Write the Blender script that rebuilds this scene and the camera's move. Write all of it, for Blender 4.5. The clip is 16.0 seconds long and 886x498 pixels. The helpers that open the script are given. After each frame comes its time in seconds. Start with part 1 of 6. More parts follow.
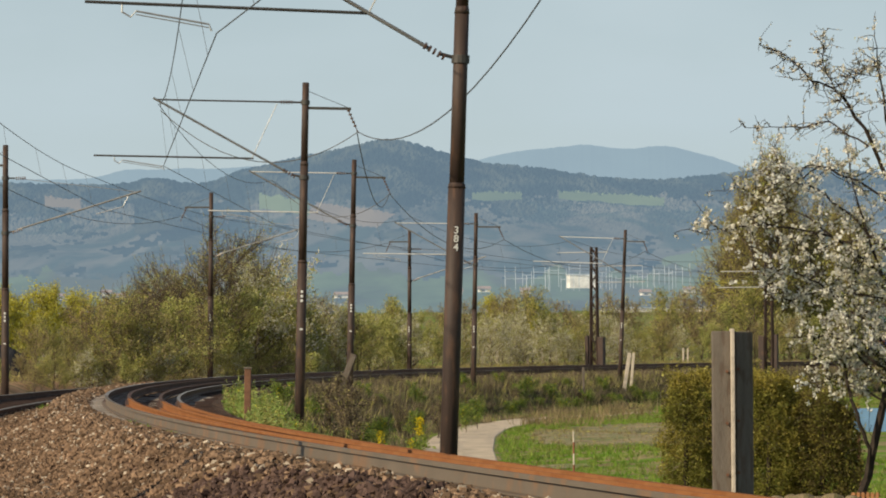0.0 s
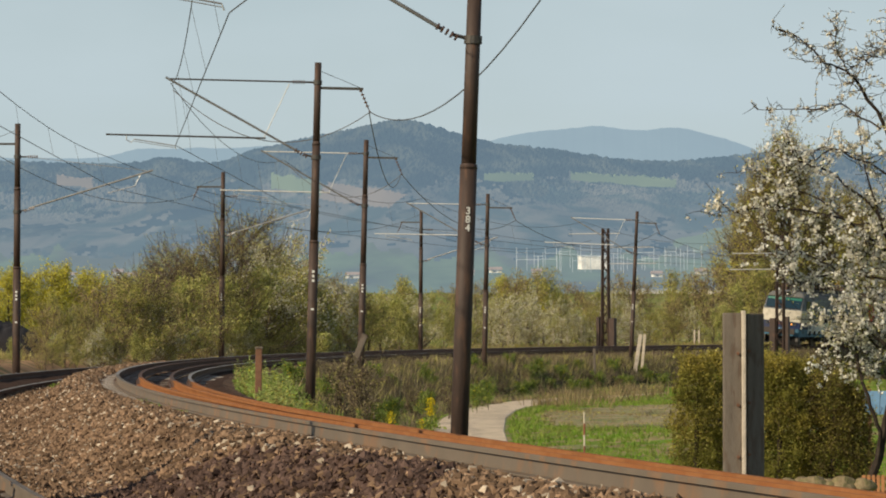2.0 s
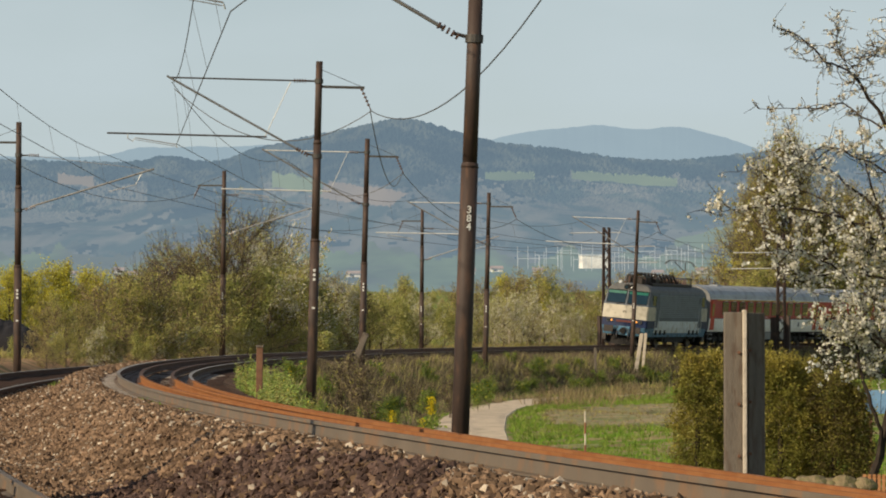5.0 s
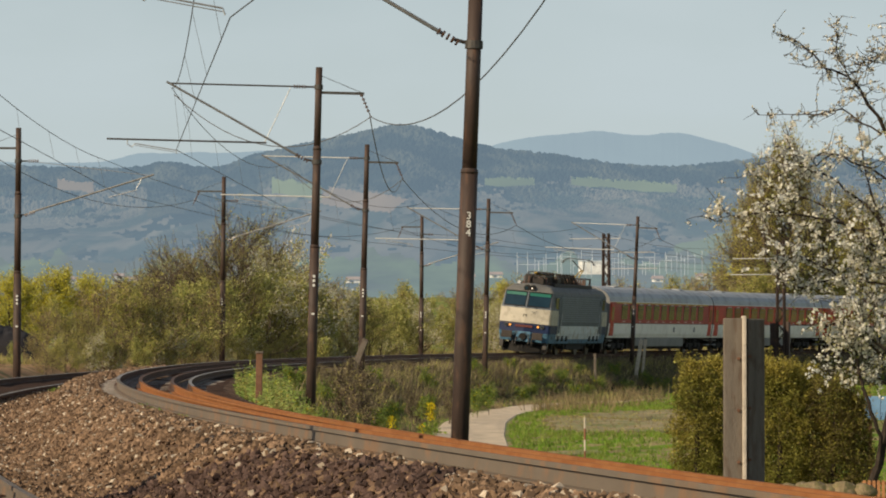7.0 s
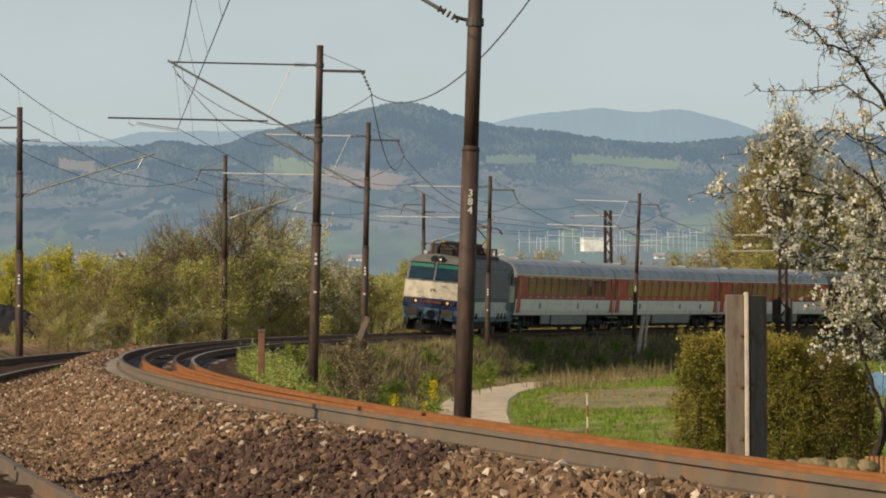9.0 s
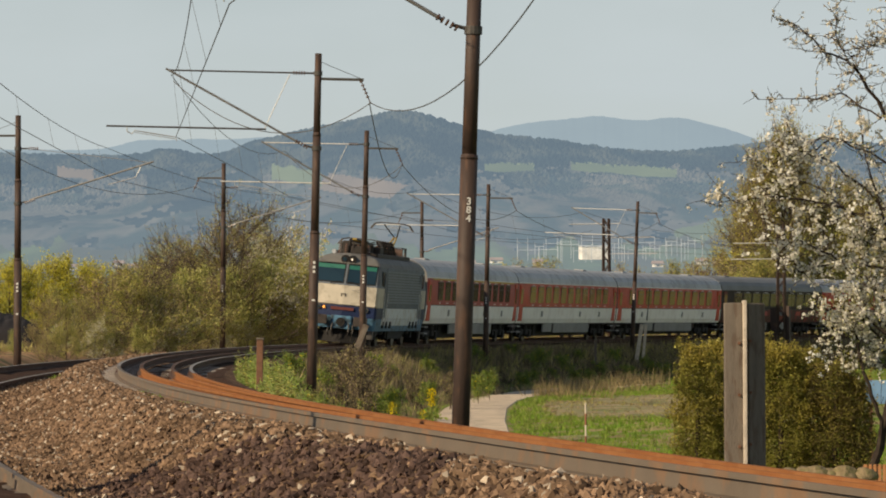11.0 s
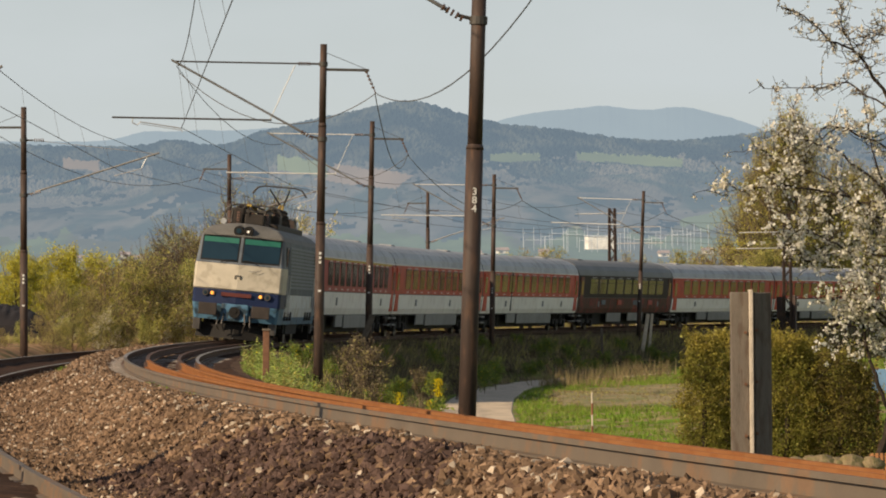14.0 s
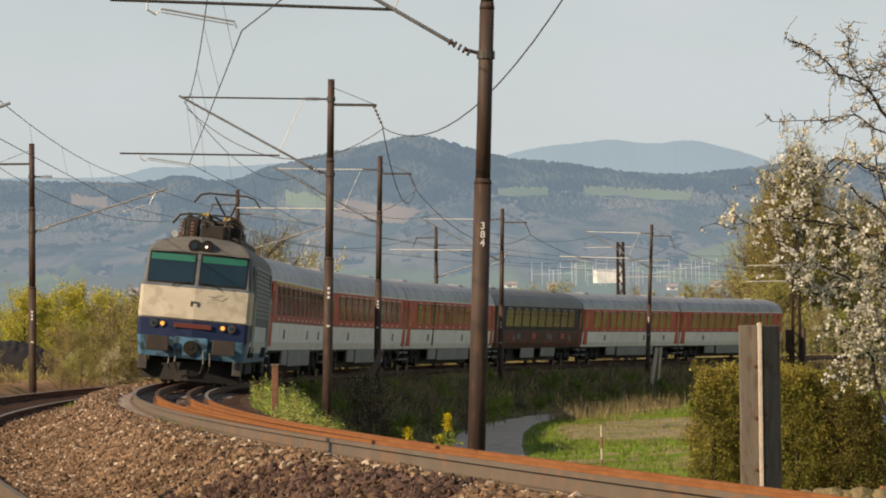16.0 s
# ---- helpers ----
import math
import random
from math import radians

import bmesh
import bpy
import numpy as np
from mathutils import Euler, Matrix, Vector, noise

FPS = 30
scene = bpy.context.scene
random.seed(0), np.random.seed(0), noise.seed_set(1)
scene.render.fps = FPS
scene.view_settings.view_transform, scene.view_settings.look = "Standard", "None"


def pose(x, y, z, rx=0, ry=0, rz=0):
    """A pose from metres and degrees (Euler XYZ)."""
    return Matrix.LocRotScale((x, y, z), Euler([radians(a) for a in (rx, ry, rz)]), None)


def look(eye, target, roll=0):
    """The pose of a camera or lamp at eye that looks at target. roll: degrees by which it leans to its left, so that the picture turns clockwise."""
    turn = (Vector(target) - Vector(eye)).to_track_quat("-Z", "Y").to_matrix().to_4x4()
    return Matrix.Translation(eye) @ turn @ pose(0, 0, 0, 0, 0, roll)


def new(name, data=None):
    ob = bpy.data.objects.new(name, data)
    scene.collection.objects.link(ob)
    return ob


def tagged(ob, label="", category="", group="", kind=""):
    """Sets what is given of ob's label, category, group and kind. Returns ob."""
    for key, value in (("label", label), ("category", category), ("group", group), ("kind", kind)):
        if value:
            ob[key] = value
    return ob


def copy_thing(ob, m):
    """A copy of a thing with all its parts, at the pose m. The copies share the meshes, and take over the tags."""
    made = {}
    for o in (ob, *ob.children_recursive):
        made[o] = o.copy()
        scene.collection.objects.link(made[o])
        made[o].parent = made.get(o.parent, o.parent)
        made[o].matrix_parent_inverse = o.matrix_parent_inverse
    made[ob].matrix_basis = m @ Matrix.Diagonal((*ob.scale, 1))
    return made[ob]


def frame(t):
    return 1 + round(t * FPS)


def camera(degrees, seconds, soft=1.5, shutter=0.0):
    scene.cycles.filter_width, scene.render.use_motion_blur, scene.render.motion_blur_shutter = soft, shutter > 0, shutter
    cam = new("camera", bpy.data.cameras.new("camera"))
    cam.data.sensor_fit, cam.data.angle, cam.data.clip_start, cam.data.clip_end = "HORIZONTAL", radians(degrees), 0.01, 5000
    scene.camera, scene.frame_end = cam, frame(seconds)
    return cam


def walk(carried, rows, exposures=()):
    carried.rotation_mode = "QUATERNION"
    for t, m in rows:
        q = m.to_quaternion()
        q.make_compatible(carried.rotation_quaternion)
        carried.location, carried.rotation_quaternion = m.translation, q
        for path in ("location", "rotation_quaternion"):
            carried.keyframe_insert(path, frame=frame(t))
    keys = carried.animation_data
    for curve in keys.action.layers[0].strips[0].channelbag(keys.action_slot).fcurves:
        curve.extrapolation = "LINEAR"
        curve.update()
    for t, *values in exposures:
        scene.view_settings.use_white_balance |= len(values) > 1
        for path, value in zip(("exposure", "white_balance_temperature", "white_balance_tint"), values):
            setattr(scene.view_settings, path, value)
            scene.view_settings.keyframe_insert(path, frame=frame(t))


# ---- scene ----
EYE = (0.0, 0.0, 0.737)
cam = camera(12.52, 16.0, soft=1.9)
walk(cam, [
    (0, look(EYE, (0.3775, 100.0, 3.4903), -0.354)),
    (0.5, look(EYE, (0.2867, 100.0, 3.4967), -0.321)),
    (1, look(EYE, (0.2103, 100.0, 3.3993), -0.253)),
    (1.5, look(EYE, (0.2021, 100.0, 3.1892), -0.114)),
    (2, look(EYE, (0.0888, 100.0, 3.0107), -0.078)),
    (2.5, look(EYE, (0.1040, 100.0, 2.7990), -0.100)),
    (3, look(EYE, (0.0593, 100.0, 2.7812), -0.033)),
    (3.5, look(EYE, (0.0385, 100.0, 2.8968), -0.018)),
    (4, look(EYE, (0.0427, 100.0, 2.9605), 0.012)),
    (6.5, look(EYE, (0.1016, 100.0, 3.0105), -0.100)),
    (7, look(EYE, (0.0719, 100.0, 3.1291), -0.004)),
    (7.5, look(EYE, (0.0860, 100.0, 3.1826), -0.018)),
    (8, look(EYE, (0.0469, 100.0, 3.2816), -0.091)),
    (8.5, look(EYE, (0.0819, 100.0, 3.0044), -0.115)),
    (9, look(EYE, (0.0248, 100.0, 2.5755), -0.246)),
    (11.5, look(EYE, (0.0885, 100.0, 2.8007), -0.225)),
    (12, look(EYE, (0.1109, 100.0, 2.7912), -0.218)),
    (12.5, look(EYE, (0.0596, 100.0, 2.6440), -0.345)),
    (13, look(EYE, (0.0611, 100.0, 2.4414), -0.342)),
    (13.5, look(EYE, (-0.0140, 100.0, 2.4460), -0.330)),
    (14, look(EYE, (-0.0811, 100.0, 2.5371), -0.432)),
    (14.5, look(EYE, (-0.1076, 100.0, 2.8286), -0.437)),
    (15, look(EYE, (-0.1979, 100.0, 3.2225), -0.475)),
    (15.5, look(EYE, (-0.2129, 100.0, 3.3698), -0.585)),
    (16, look(EYE, (-0.2799, 100.0, 3.3940), -0.700)),
], [(0, 0.0, 6550, 10), (4, 0.0, 6680, 11), (9, -0.02, 6950, 13), (12.5, 0.02, 7160, 16), (16, 0.11, 7240, 18)])

# ---- light: late-afternoon sun from behind on the outer side of the curve ----
SUN = Vector((-0.80, -0.60, 0.54)).normalized()
world = bpy.data.worlds.new("sky")
scene.world = world
world.use_nodes = True
wn = world.node_tree.nodes
sky = wn.new("ShaderNodeTexSky")
sky.sky_type = "NISHITA"
sky.sun_disc = False
sky.sun_elevation = math.asin(SUN.z)
sky.sun_rotation = math.atan2(SUN.x, SUN.y)
sky.altitude = 300
sky.air_density, sky.dust_density, sky.ozone_density = 1.0, 0.8, 1.6
wn["Background"].inputs["Strength"].default_value = 0.08
# thin high cloud over the whole sky
wco = wn.new("ShaderNodeTexCoord")
wmap = wn.new("ShaderNodeMapping")
wmap.inputs["Scale"].default_value = (9, 9, 24)
wnoise = wn.new("ShaderNodeTexNoise")
wnoise.inputs["Scale"].default_value, wnoise.inputs["Detail"].default_value = 1.0, 5
wrange = wn.new("ShaderNodeMapRange")
wrange.inputs["From Min"].default_value, wrange.inputs["From Max"].default_value = 0.35, 0.7
wrange.inputs["To Min"].default_value, wrange.inputs["To Max"].default_value = 0.68, 1.0
wmix = wn.new("ShaderNodeMix")
wmix.data_type = "RGBA"
wmix.inputs["B"].default_value = (6.38, 7.72, 8.3, 1)
wl = world.node_tree.links
wl.new(wco.outputs["Generated"], wmap.inputs["Vector"])
wl.new(wmap.outputs["Vector"], wnoise.inputs["Vector"])
wl.new(wnoise.outputs["Fac"], wrange.inputs["Value"])
# the haze thickens towards the horizon
wsep = wn.new("ShaderNodeSeparateXYZ")
whaze = wn.new("ShaderNodeMapRange")
whaze.interpolation_type = "SMOOTHSTEP"
whaze.inputs["From Min"].default_value, whaze.inputs["From Max"].default_value = 0.12, 0.62
whaze.inputs["To Min"].default_value, whaze.inputs["To Max"].default_value = 1.0, 0.12
wmul = wn.new("ShaderNodeMath")
wmul.operation = "MULTIPLY"
wl.new(wco.outputs["Generated"], wsep.inputs["Vector"])
wl.new(wsep.outputs["Z"], whaze.inputs["Value"])
wl.new(whaze.outputs["Result"], wmul.inputs[0])
wl.new(wrange.outputs["Result"], wmul.inputs[1])
wl.new(wmul.outputs[0], wmix.inputs["Factor"])
wl.new(sky.outputs["Color"], wmix.inputs["A"])
wl.new(wmix.outputs["Result"], wn["Background"].inputs["Color"])
sun = new("sun", bpy.data.lights.new("sun", "SUN"))
sun.data.energy, sun.data.angle, sun.data.color = 4.9, radians(0.6), (1.0, 0.85, 0.62)
sun.matrix_world = look(SUN * 50, (0, 0, 0))


# ---- materials ----
def mat(name, col, rough=0.7, metal=0.0, vary=0.25, scale=3.0, bump=0.0, spot=None, spot_amount=0.5, island=0.0, obrand=0.0, fine=40.0, spec=0.4, stretch=None):
    """Base colour varied at two scales, with optional second colour in patches."""
    m = bpy.data.materials.new(name)
    m.use_nodes = True
    t = m.node_tree
    n, l = t.nodes, t.links
    b = n["Principled BSDF"]
    b.inputs["Roughness"].default_value, b.inputs["Metallic"].default_value = rough, metal
    b.inputs["Specular IOR Level"].default_value = spec
    co = n.new("ShaderNodeTexCoord")
    big = n.new("ShaderNodeTexNoise")
    big.inputs["Scale"].default_value, big.inputs["Detail"].default_value = scale, 4
    sm = n.new("ShaderNodeTexNoise")
    sm.inputs["Scale"].default_value, sm.inputs["Detail"].default_value = fine, 3
    where = co.outputs["Object"]
    if stretch:
        mp = n.new("ShaderNodeMapping")
        mp.inputs["Scale"].default_value = stretch
        l.new(where, mp.inputs["Vector"])
        where = mp.outputs["Vector"]
    l.new(where, big.inputs["Vector"])
    l.new(where, sm.inputs["Vector"])
    add = n.new("ShaderNodeMath")
    add.operation = "MULTIPLY_ADD"
    add.inputs[1].default_value = 0.5
    l.new(sm.outputs["Fac"], add.inputs[0])
    l.new(big.outputs["Fac"], add.inputs[2])
    rng = n.new("ShaderNodeMapRange")
    rng.inputs["From Min"].default_value, rng.inputs["From Max"].default_value = 0.45, 1.05
    rng.inputs["To Min"].default_value, rng.inputs["To Max"].default_value = 1 - vary, 1 + vary
    l.new(add.outputs[0], rng.inputs["Value"])
    val = rng.outputs["Result"]
    for kind, amount in (("Random Per Island", island), ("Random", obrand)):
        if amount:
            src = n.new("ShaderNodeNewGeometry" if kind != "Random" else "ShaderNodeObjectInfo")
            r2 = n.new("ShaderNodeMapRange")
            r2.inputs["To Min"].default_value, r2.inputs["To Max"].default_value = 1 - amount, 1 + amount
            l.new(src.outputs[kind], r2.inputs["Value"])
            mu = n.new("ShaderNodeMath")
            mu.operation = "MULTIPLY"
            l.new(val, mu.inputs[0])
            l.new(r2.outputs["Result"], mu.inputs[1])
            val = mu.outputs[0]
    mixc = n.new("ShaderNodeMix")
    mixc.data_type = "RGBA"
    mixc.inputs["A"].default_value = (*col, 1)
    mixc.inputs["B"].default_value = (*(spot or col), 1)
    if spot:
        sp = n.new("ShaderNodeMapRange")
        sp.inputs["From Min"].default_value, sp.inputs["From Max"].default_value = 0.62 - 0.3 * spot_amount, 0.72 - 0.3 * spot_amount
        n3 = n.new("ShaderNodeTexNoise")
        n3.inputs["Scale"].default_value, n3.inputs["Detail"].default_value = scale * 1.7, 6
        l.new(where, n3.inputs["Vector"])
        l.new(n3.outputs["Fac"], sp.inputs["Value"])
        l.new(sp.outputs["Result"], mixc.inputs["Factor"])
    else:
        mixc.inputs["Factor"].default_value = 0
    sc = n.new("ShaderNodeVectorMath")
    sc.operation = "SCALE"
    l.new(mixc.outputs["Result"], sc.inputs[0])
    l.new(val, sc.inputs["Scale"])
    l.new(sc.outputs[0], b.inputs["Base Color"])
    if bump:
        bp = n.new("ShaderNodeBump")
        bp.inputs["Strength"].default_value, bp.inputs["Distance"].default_value = bump, 0.02
        l.new(sm.outputs["Fac"], bp.inputs["Height"])
        l.new(bp.outputs["Normal"], b.inputs["Normal"])
    return m


def glow(name, col, power):
    m = mat(name, col, 0.3)
    b = m.node_tree.nodes["Principled BSDF"]
    b.inputs["Emission Color"].default_value = (*col, 1)
    b.inputs["Emission Strength"].default_value = power
    return m


M_RAIL = mat("rail_dusty_steel", (0.150, 0.120, 0.090), 0.6, 0.1, 0.15, 1.5, 0.0, (0.20, 0.125, 0.075), 0.35, spec=0.15)
M_RAILRUST = mat("rail_rust", (0.265, 0.114, 0.045), 0.85, 0.0, 0.16, 1.5, 0.0, (0.24, 0.095, 0.036), 0.5, spec=0.08)
# far rail lengths: the shade on their sides is put into a darker brown
M_RAILSHADE = mat("shaded_brown_rail", (0.105, 0.058, 0.038), 0.7, 0.1, 0.2, 1.5, 0.0, (0.075, 0.045, 0.033), 0.4, spec=0.12)
M_RAILTOP = mat("worn_rail_head", (0.23, 0.20, 0.17), 0.5, 0.2, 0.15, 1.5, spec=0.2)
M_SLEEPER = mat("sleeper_concrete", (0.30, 0.27, 0.24), 0.9, 0, 0.3, 4, 0.4, (0.2, 0.12, 0.08), 0.4, obrand=0.2, spec=0.08)
M_BALLAST = mat("ballast_bed", (0.15, 0.095, 0.065), 0.95, 0, 0.45, 2.2, 0.8, (0.10, 0.065, 0.045), 0.5, fine=22, spec=0.03)
M_STONE = mat("ballast_stone", (0.197, 0.129, 0.083), 0.9, 0, 0.25, 1.2, 0.3, (0.135, 0.088, 0.056), 0.4, island=0.55, spec=0.1)
M_STONEDARK = mat("ballast_stone_dark", (0.085, 0.055, 0.045), 0.9, 0, 0.25, 1.2, 0.3, island=0.5, spec=0.1)
M_STONEPALE = mat("ballast_stone_pale", (0.42, 0.35, 0.27), 0.9, 0, 0.2, 1.2, 0.3, island=0.3, spec=0.15)
M_MAST = mat("mast_brown_paint", (0.052, 0.034, 0.027), 0.65, 0.1, 0.3, 3, 0.2, (0.088, 0.05, 0.034), 0.3, stretch=(2, 2, .4))
M_STEEL = mat("galvanised_steel", (0.45, 0.46, 0.46), 0.45, 0.6, 0.2, 8)
M_PALETUBE = mat("pale_tube", (0.55, 0.55, 0.53), 0.5, 0.1, 0.2, 4)
M_DARKSTEEL = mat("dark_steel", (0.07, 0.065, 0.06), 0.6, 0.4, 0.3, 8)
M_STRUT = mat("weathered_strut", (0.22, 0.22, 0.215), 0.5, 0.4, 0.35, 3)
# bed under the rails, its brown darkened for the shade between them
M_BEDDARK = mat("shaded_track_bed", (0.055, 0.036, 0.028), 0.95, 0, 0.4, 2.5, 0.8, (0.085, 0.05, 0.035), 0.4, fine=22, spec=0.02)
M_BANK = mat("bank_earth", (0.034, 0.028, 0.019), 0.95, 0, 0.4, 0.8, 0.8, (0.04, 0.047, 0.02), 0.45, fine=12, spec=0.02)
M_WIRE = mat("wire_copper_dark", (0.10, 0.095, 0.09), 0.6, 0.5, 0.2, 3)
M_INSUL = mat("insulator_brown", (0.12, 0.07, 0.05), 0.25, 0, 0.2, 6)
M_WHITE = mat("white_marking", (0.60, 0.60, 0.57), 0.7, 0, 0.15, 8)
M_CONCRETE = mat("old_concrete", (0.158, 0.135, 0.11), 0.9, 0, 0.25, 4, 0.4, (0.13, 0.10, 0.078), 0.35, stretch=(3, 3, .6), spec=0.12)
M_CONCPALE = mat("pale_concrete_edge", (0.52, 0.45, 0.36), 0.9, 0, 0.25, 6, 0.4)
M_RUSTPOST = mat("rusty_post", (0.17, 0.085, 0.05), 0.85, 0.1, 0.35, 7, 0.3)


# ---- small builders ----
def part(name, bm, material, parent=None, label="", smooth=False):
    """Links a bmesh as one mesh object, under parent if there is one."""
    me = bpy.data.meshes.new(name)
    bm.to_mesh(me)
    bm.free()
    for m in material if isinstance(material, (list, tuple)) else (material,):
        me.materials.append(m)
    if smooth:
        me.shade_smooth()
    ob = new(name, me)
    if parent:
        ob.parent = parent
    if label:
        ob["label"] = label
    return ob


def raw(name, verts, faces, material, parent=None, idx=None, smooth=False):
    me = bpy.data.meshes.new(name)
    me.from_pydata([tuple(v) for v in verts], [], faces)
    for m in material if isinstance(material, (list, tuple)) else (material,):
        me.materials.append(m)
    if idx is not None:
        me.polygons.foreach_set("material_index", idx)
    if smooth:
        me.shade_smooth()
    me.update()
    ob = new(name, me)
    if parent:
        ob.parent = parent
    return ob


def empty(name, label, category, group="", kind="", m=None):
    ob = new(name)
    ob.empty_display_size = 0.2
    if m:
        ob.matrix_basis = m
    return tagged(ob, label, category, group, kind)


def box(bm, x0, x1, y0, y1, z0, z1, bevel=0.0, m=None, mi=0):
    r = bmesh.ops.create_cube(bm, size=1, matrix=Matrix.Translation(((x0 + x1) / 2, (y0 + y1) / 2, (z0 + z1) / 2)) @ Matrix.Diagonal((x1 - x0, y1 - y0, z1 - z0, 1)))
    vs = r["verts"]
    if bevel:
        es = list({e for v in vs for e in v.link_edges})
        r = bmesh.ops.bevel(bm, geom=es, offset=bevel, segments=2, affect="EDGES", profile=0.6)
        vs = list({v for f in r["faces"] for v in f.verts} | {v for v in vs if v.is_valid})
    if m:
        bmesh.ops.transform(bm, matrix=m, verts=vs)
    if mi:
        for f in {f for v in vs for f in v.link_faces}:
            f.material_index = mi
    return vs


def tube(bm, pts, r0, r1=None, sides=6, cap=True):
    """A tapered tube along points."""
    r1 = r0 if r1 is None else r1
    pts = [Vector(p) for p in pts]
    rings = []
    for i, p in enumerate(pts):
        d = (pts[min(i + 1, len(pts) - 1)] - pts[max(i - 1, 0)]).normalized()
        a = d.cross(Vector((0, 0, 1)) if abs(d.z) < 0.9 else Vector((1, 0, 0))).normalized()
        b = d.cross(a)
        r = r0 + (r1 - r0) * i / max(1, len(pts) - 1)
        rings.append([bm.verts.new(p + (a * math.cos(6.2832 * k / sides) + b * math.sin(6.2832 * k / sides)) * r) for k in range(sides)])
    for u, v in zip(rings, rings[1:]):
        for k in range(sides):
            bm.faces.new((u[k], u[(k + 1) % sides], v[(k + 1) % sides], v[k]))
    if cap:
        bm.faces.new(rings[0][::-1])
        bm.faces.new(rings[-1])
    return rings


def loft(bm, rings, closed=True, caps=True, mi=None):
    vr = [[bm.verts.new(p) for p in r] for r in rings]
    n = len(vr[0])
    for i, (u, v) in enumerate(zip(vr, vr[1:])):
        for k in range(n if closed else n - 1):
            f = bm.faces.new((u[k], u[(k + 1) % n], v[(k + 1) % n], v[k]))
            if mi:
                f.material_index = mi(i, k)
    if caps and closed:
        bm.faces.new(vr[0][::-1])
        bm.faces.new(vr[-1])
    bmesh.ops.recalc_face_normals(bm, faces=bm.faces)
    return vr


# ---- the line of the railway: a right-hand curve seen along its tangent ----
X0, Y0, TH0, K0, K1, GRADE, CANT = -5.769, 81.936, -0.0769, 0.0019708, 1.77e-6, 0.00185, 0.10
_s = np.arange(-160.0, 520.0, 0.5)
_th = TH0 + K0 * _s + 0.5 * K1 * _s ** 2
_x = np.cumsum(np.sin(_th)) * 0.5
_y = np.cumsum(np.cos(_th)) * 0.5
_i0 = int(np.argmin(abs(_s)))
_x, _y = _x - _x[_i0] + X0, _y - _y[_i0] + Y0


def at(s, o=0.0, z=0.0):
    """World place s metres along the line, o metres towards the inside of the curve, z above the rails."""
    th = TH0 + K0 * s + 0.5 * K1 * s * s
    return Vector((np.interp(s, _s, _x) + math.cos(th) * o, np.interp(s, _s, _y) - math.sin(th) * o, z + GRADE * s))


def canted(s, o, z):
    return at(s, o + z * CANT, z - o * CANT)


def along(x, y):
    """s and o of places in the plan (arrays)."""
    x, y = np.asarray(x, float).ravel(), np.asarray(y, float).ravel()
    s, o = np.empty(len(x)), np.empty(len(x))
    for a in range(0, len(x), 4000):
        d = (x[a:a + 4000, None] - _x) ** 2 + (y[a:a + 4000, None] - _y) ** 2
        i = d.argmin(1)
        s[a:a + 4000] = _s[i]
        o[a:a + 4000] = np.cos(_th[i]) * (x[a:a + 4000] - _x[i]) - np.sin(_th[i]) * (y[a:a + 4000] - _y[i])
    return s, o


L_TRACK, L_DROP = -4.35, -0.34


def smooth(a, b, x):
    t = np.clip((x - a) / (b - a), 0, 1)
    return t * t * (3 - 2 * t)


def ground_z(x, y):
    """Height of the ground sheet."""
    s, o = along(x, y)
    x, y = np.asarray(x, float).ravel(), np.asarray(y, float).ravel()
    r = np.hypot(x, y)
    rail = GRADE * np.clip(s, -80, 400)
    z = np.where(o > 0, rail - 0.62 - (1.45 + rail) * smooth(1.9, 5.4, o), rail - 0.85 - 0.1 * smooth(-6, -9, o))
    z = z + (0.35 * smooth(60, 140, s) + 0.75 * smooth(20, 50, s) * (1 - 0.45 * smooth(60, 140, s))) * (o < -6.3) * smooth(-6.3, -8.6, o)
    far = 2.0 + 0.0175 * (r - 430)
    w = smooth(330, 520, r)
    z = z * (1 - w) + w * far
    z = z + smooth(8, 14, abs(o)) * 0.25 * np.sin(x * 0.31 + y * 0.11) * np.sin(y * 0.07)
    return z
# ---- ground sheet out to the horizon ----
M_GRASS = mat("meadow_grass", (0.13, 0.215, 0.03), 0.95, 0, 0.35, 0.25, 0.6, (0.26, 0.21, 0.11), 0.58, fine=9, spec=0.03)


def ground():
    ths = np.radians(np.concatenate([np.arange(-180, -12, 8.0), np.arange(-12, 12, 0.12), np.arange(12, 180, 8.0)]))
    rs = np.concatenate([[0.5, 2, 4, 7], np.arange(10, 300, 1.6), 300 * 1.03 ** np.arange(0, 96)])
    rs = rs[rs < 4900]
    R, T = np.meshgrid(rs, ths, indexing="ij")
    X, Y = R * np.sin(T), R * np.cos(T)
    Z = ground_z(X, Y)
    n = len(ths)
    verts = np.stack([X.ravel(), Y.ravel(), Z], 1)
    faces = []
    for i in range(len(rs) - 1):
        a = i * n
        for k in range(n):
            faces.append((a + k, a + (k + 1) % n, a + n + (k + 1) % n, a + n + k))
    ob = raw("ground", verts, faces, M_GRASS, smooth=True)
    tagged(ob, "grassy ground falling away from the railway bank", "ground", kind="structure")


ground()


# ---- tracks ----
def sweep(name, prof, s0, s1, step, place, material, parent=None, closed=True, mi=None):
    ss = np.arange(s0, s1 + 0.01, step)
    bm = bmesh.new()
    loft(bm, [[place(s, o, z) for o, z in prof] for s in ss], closed=closed, caps=closed, mi=mi)
    return part(name, bm, material, parent, smooth=False)


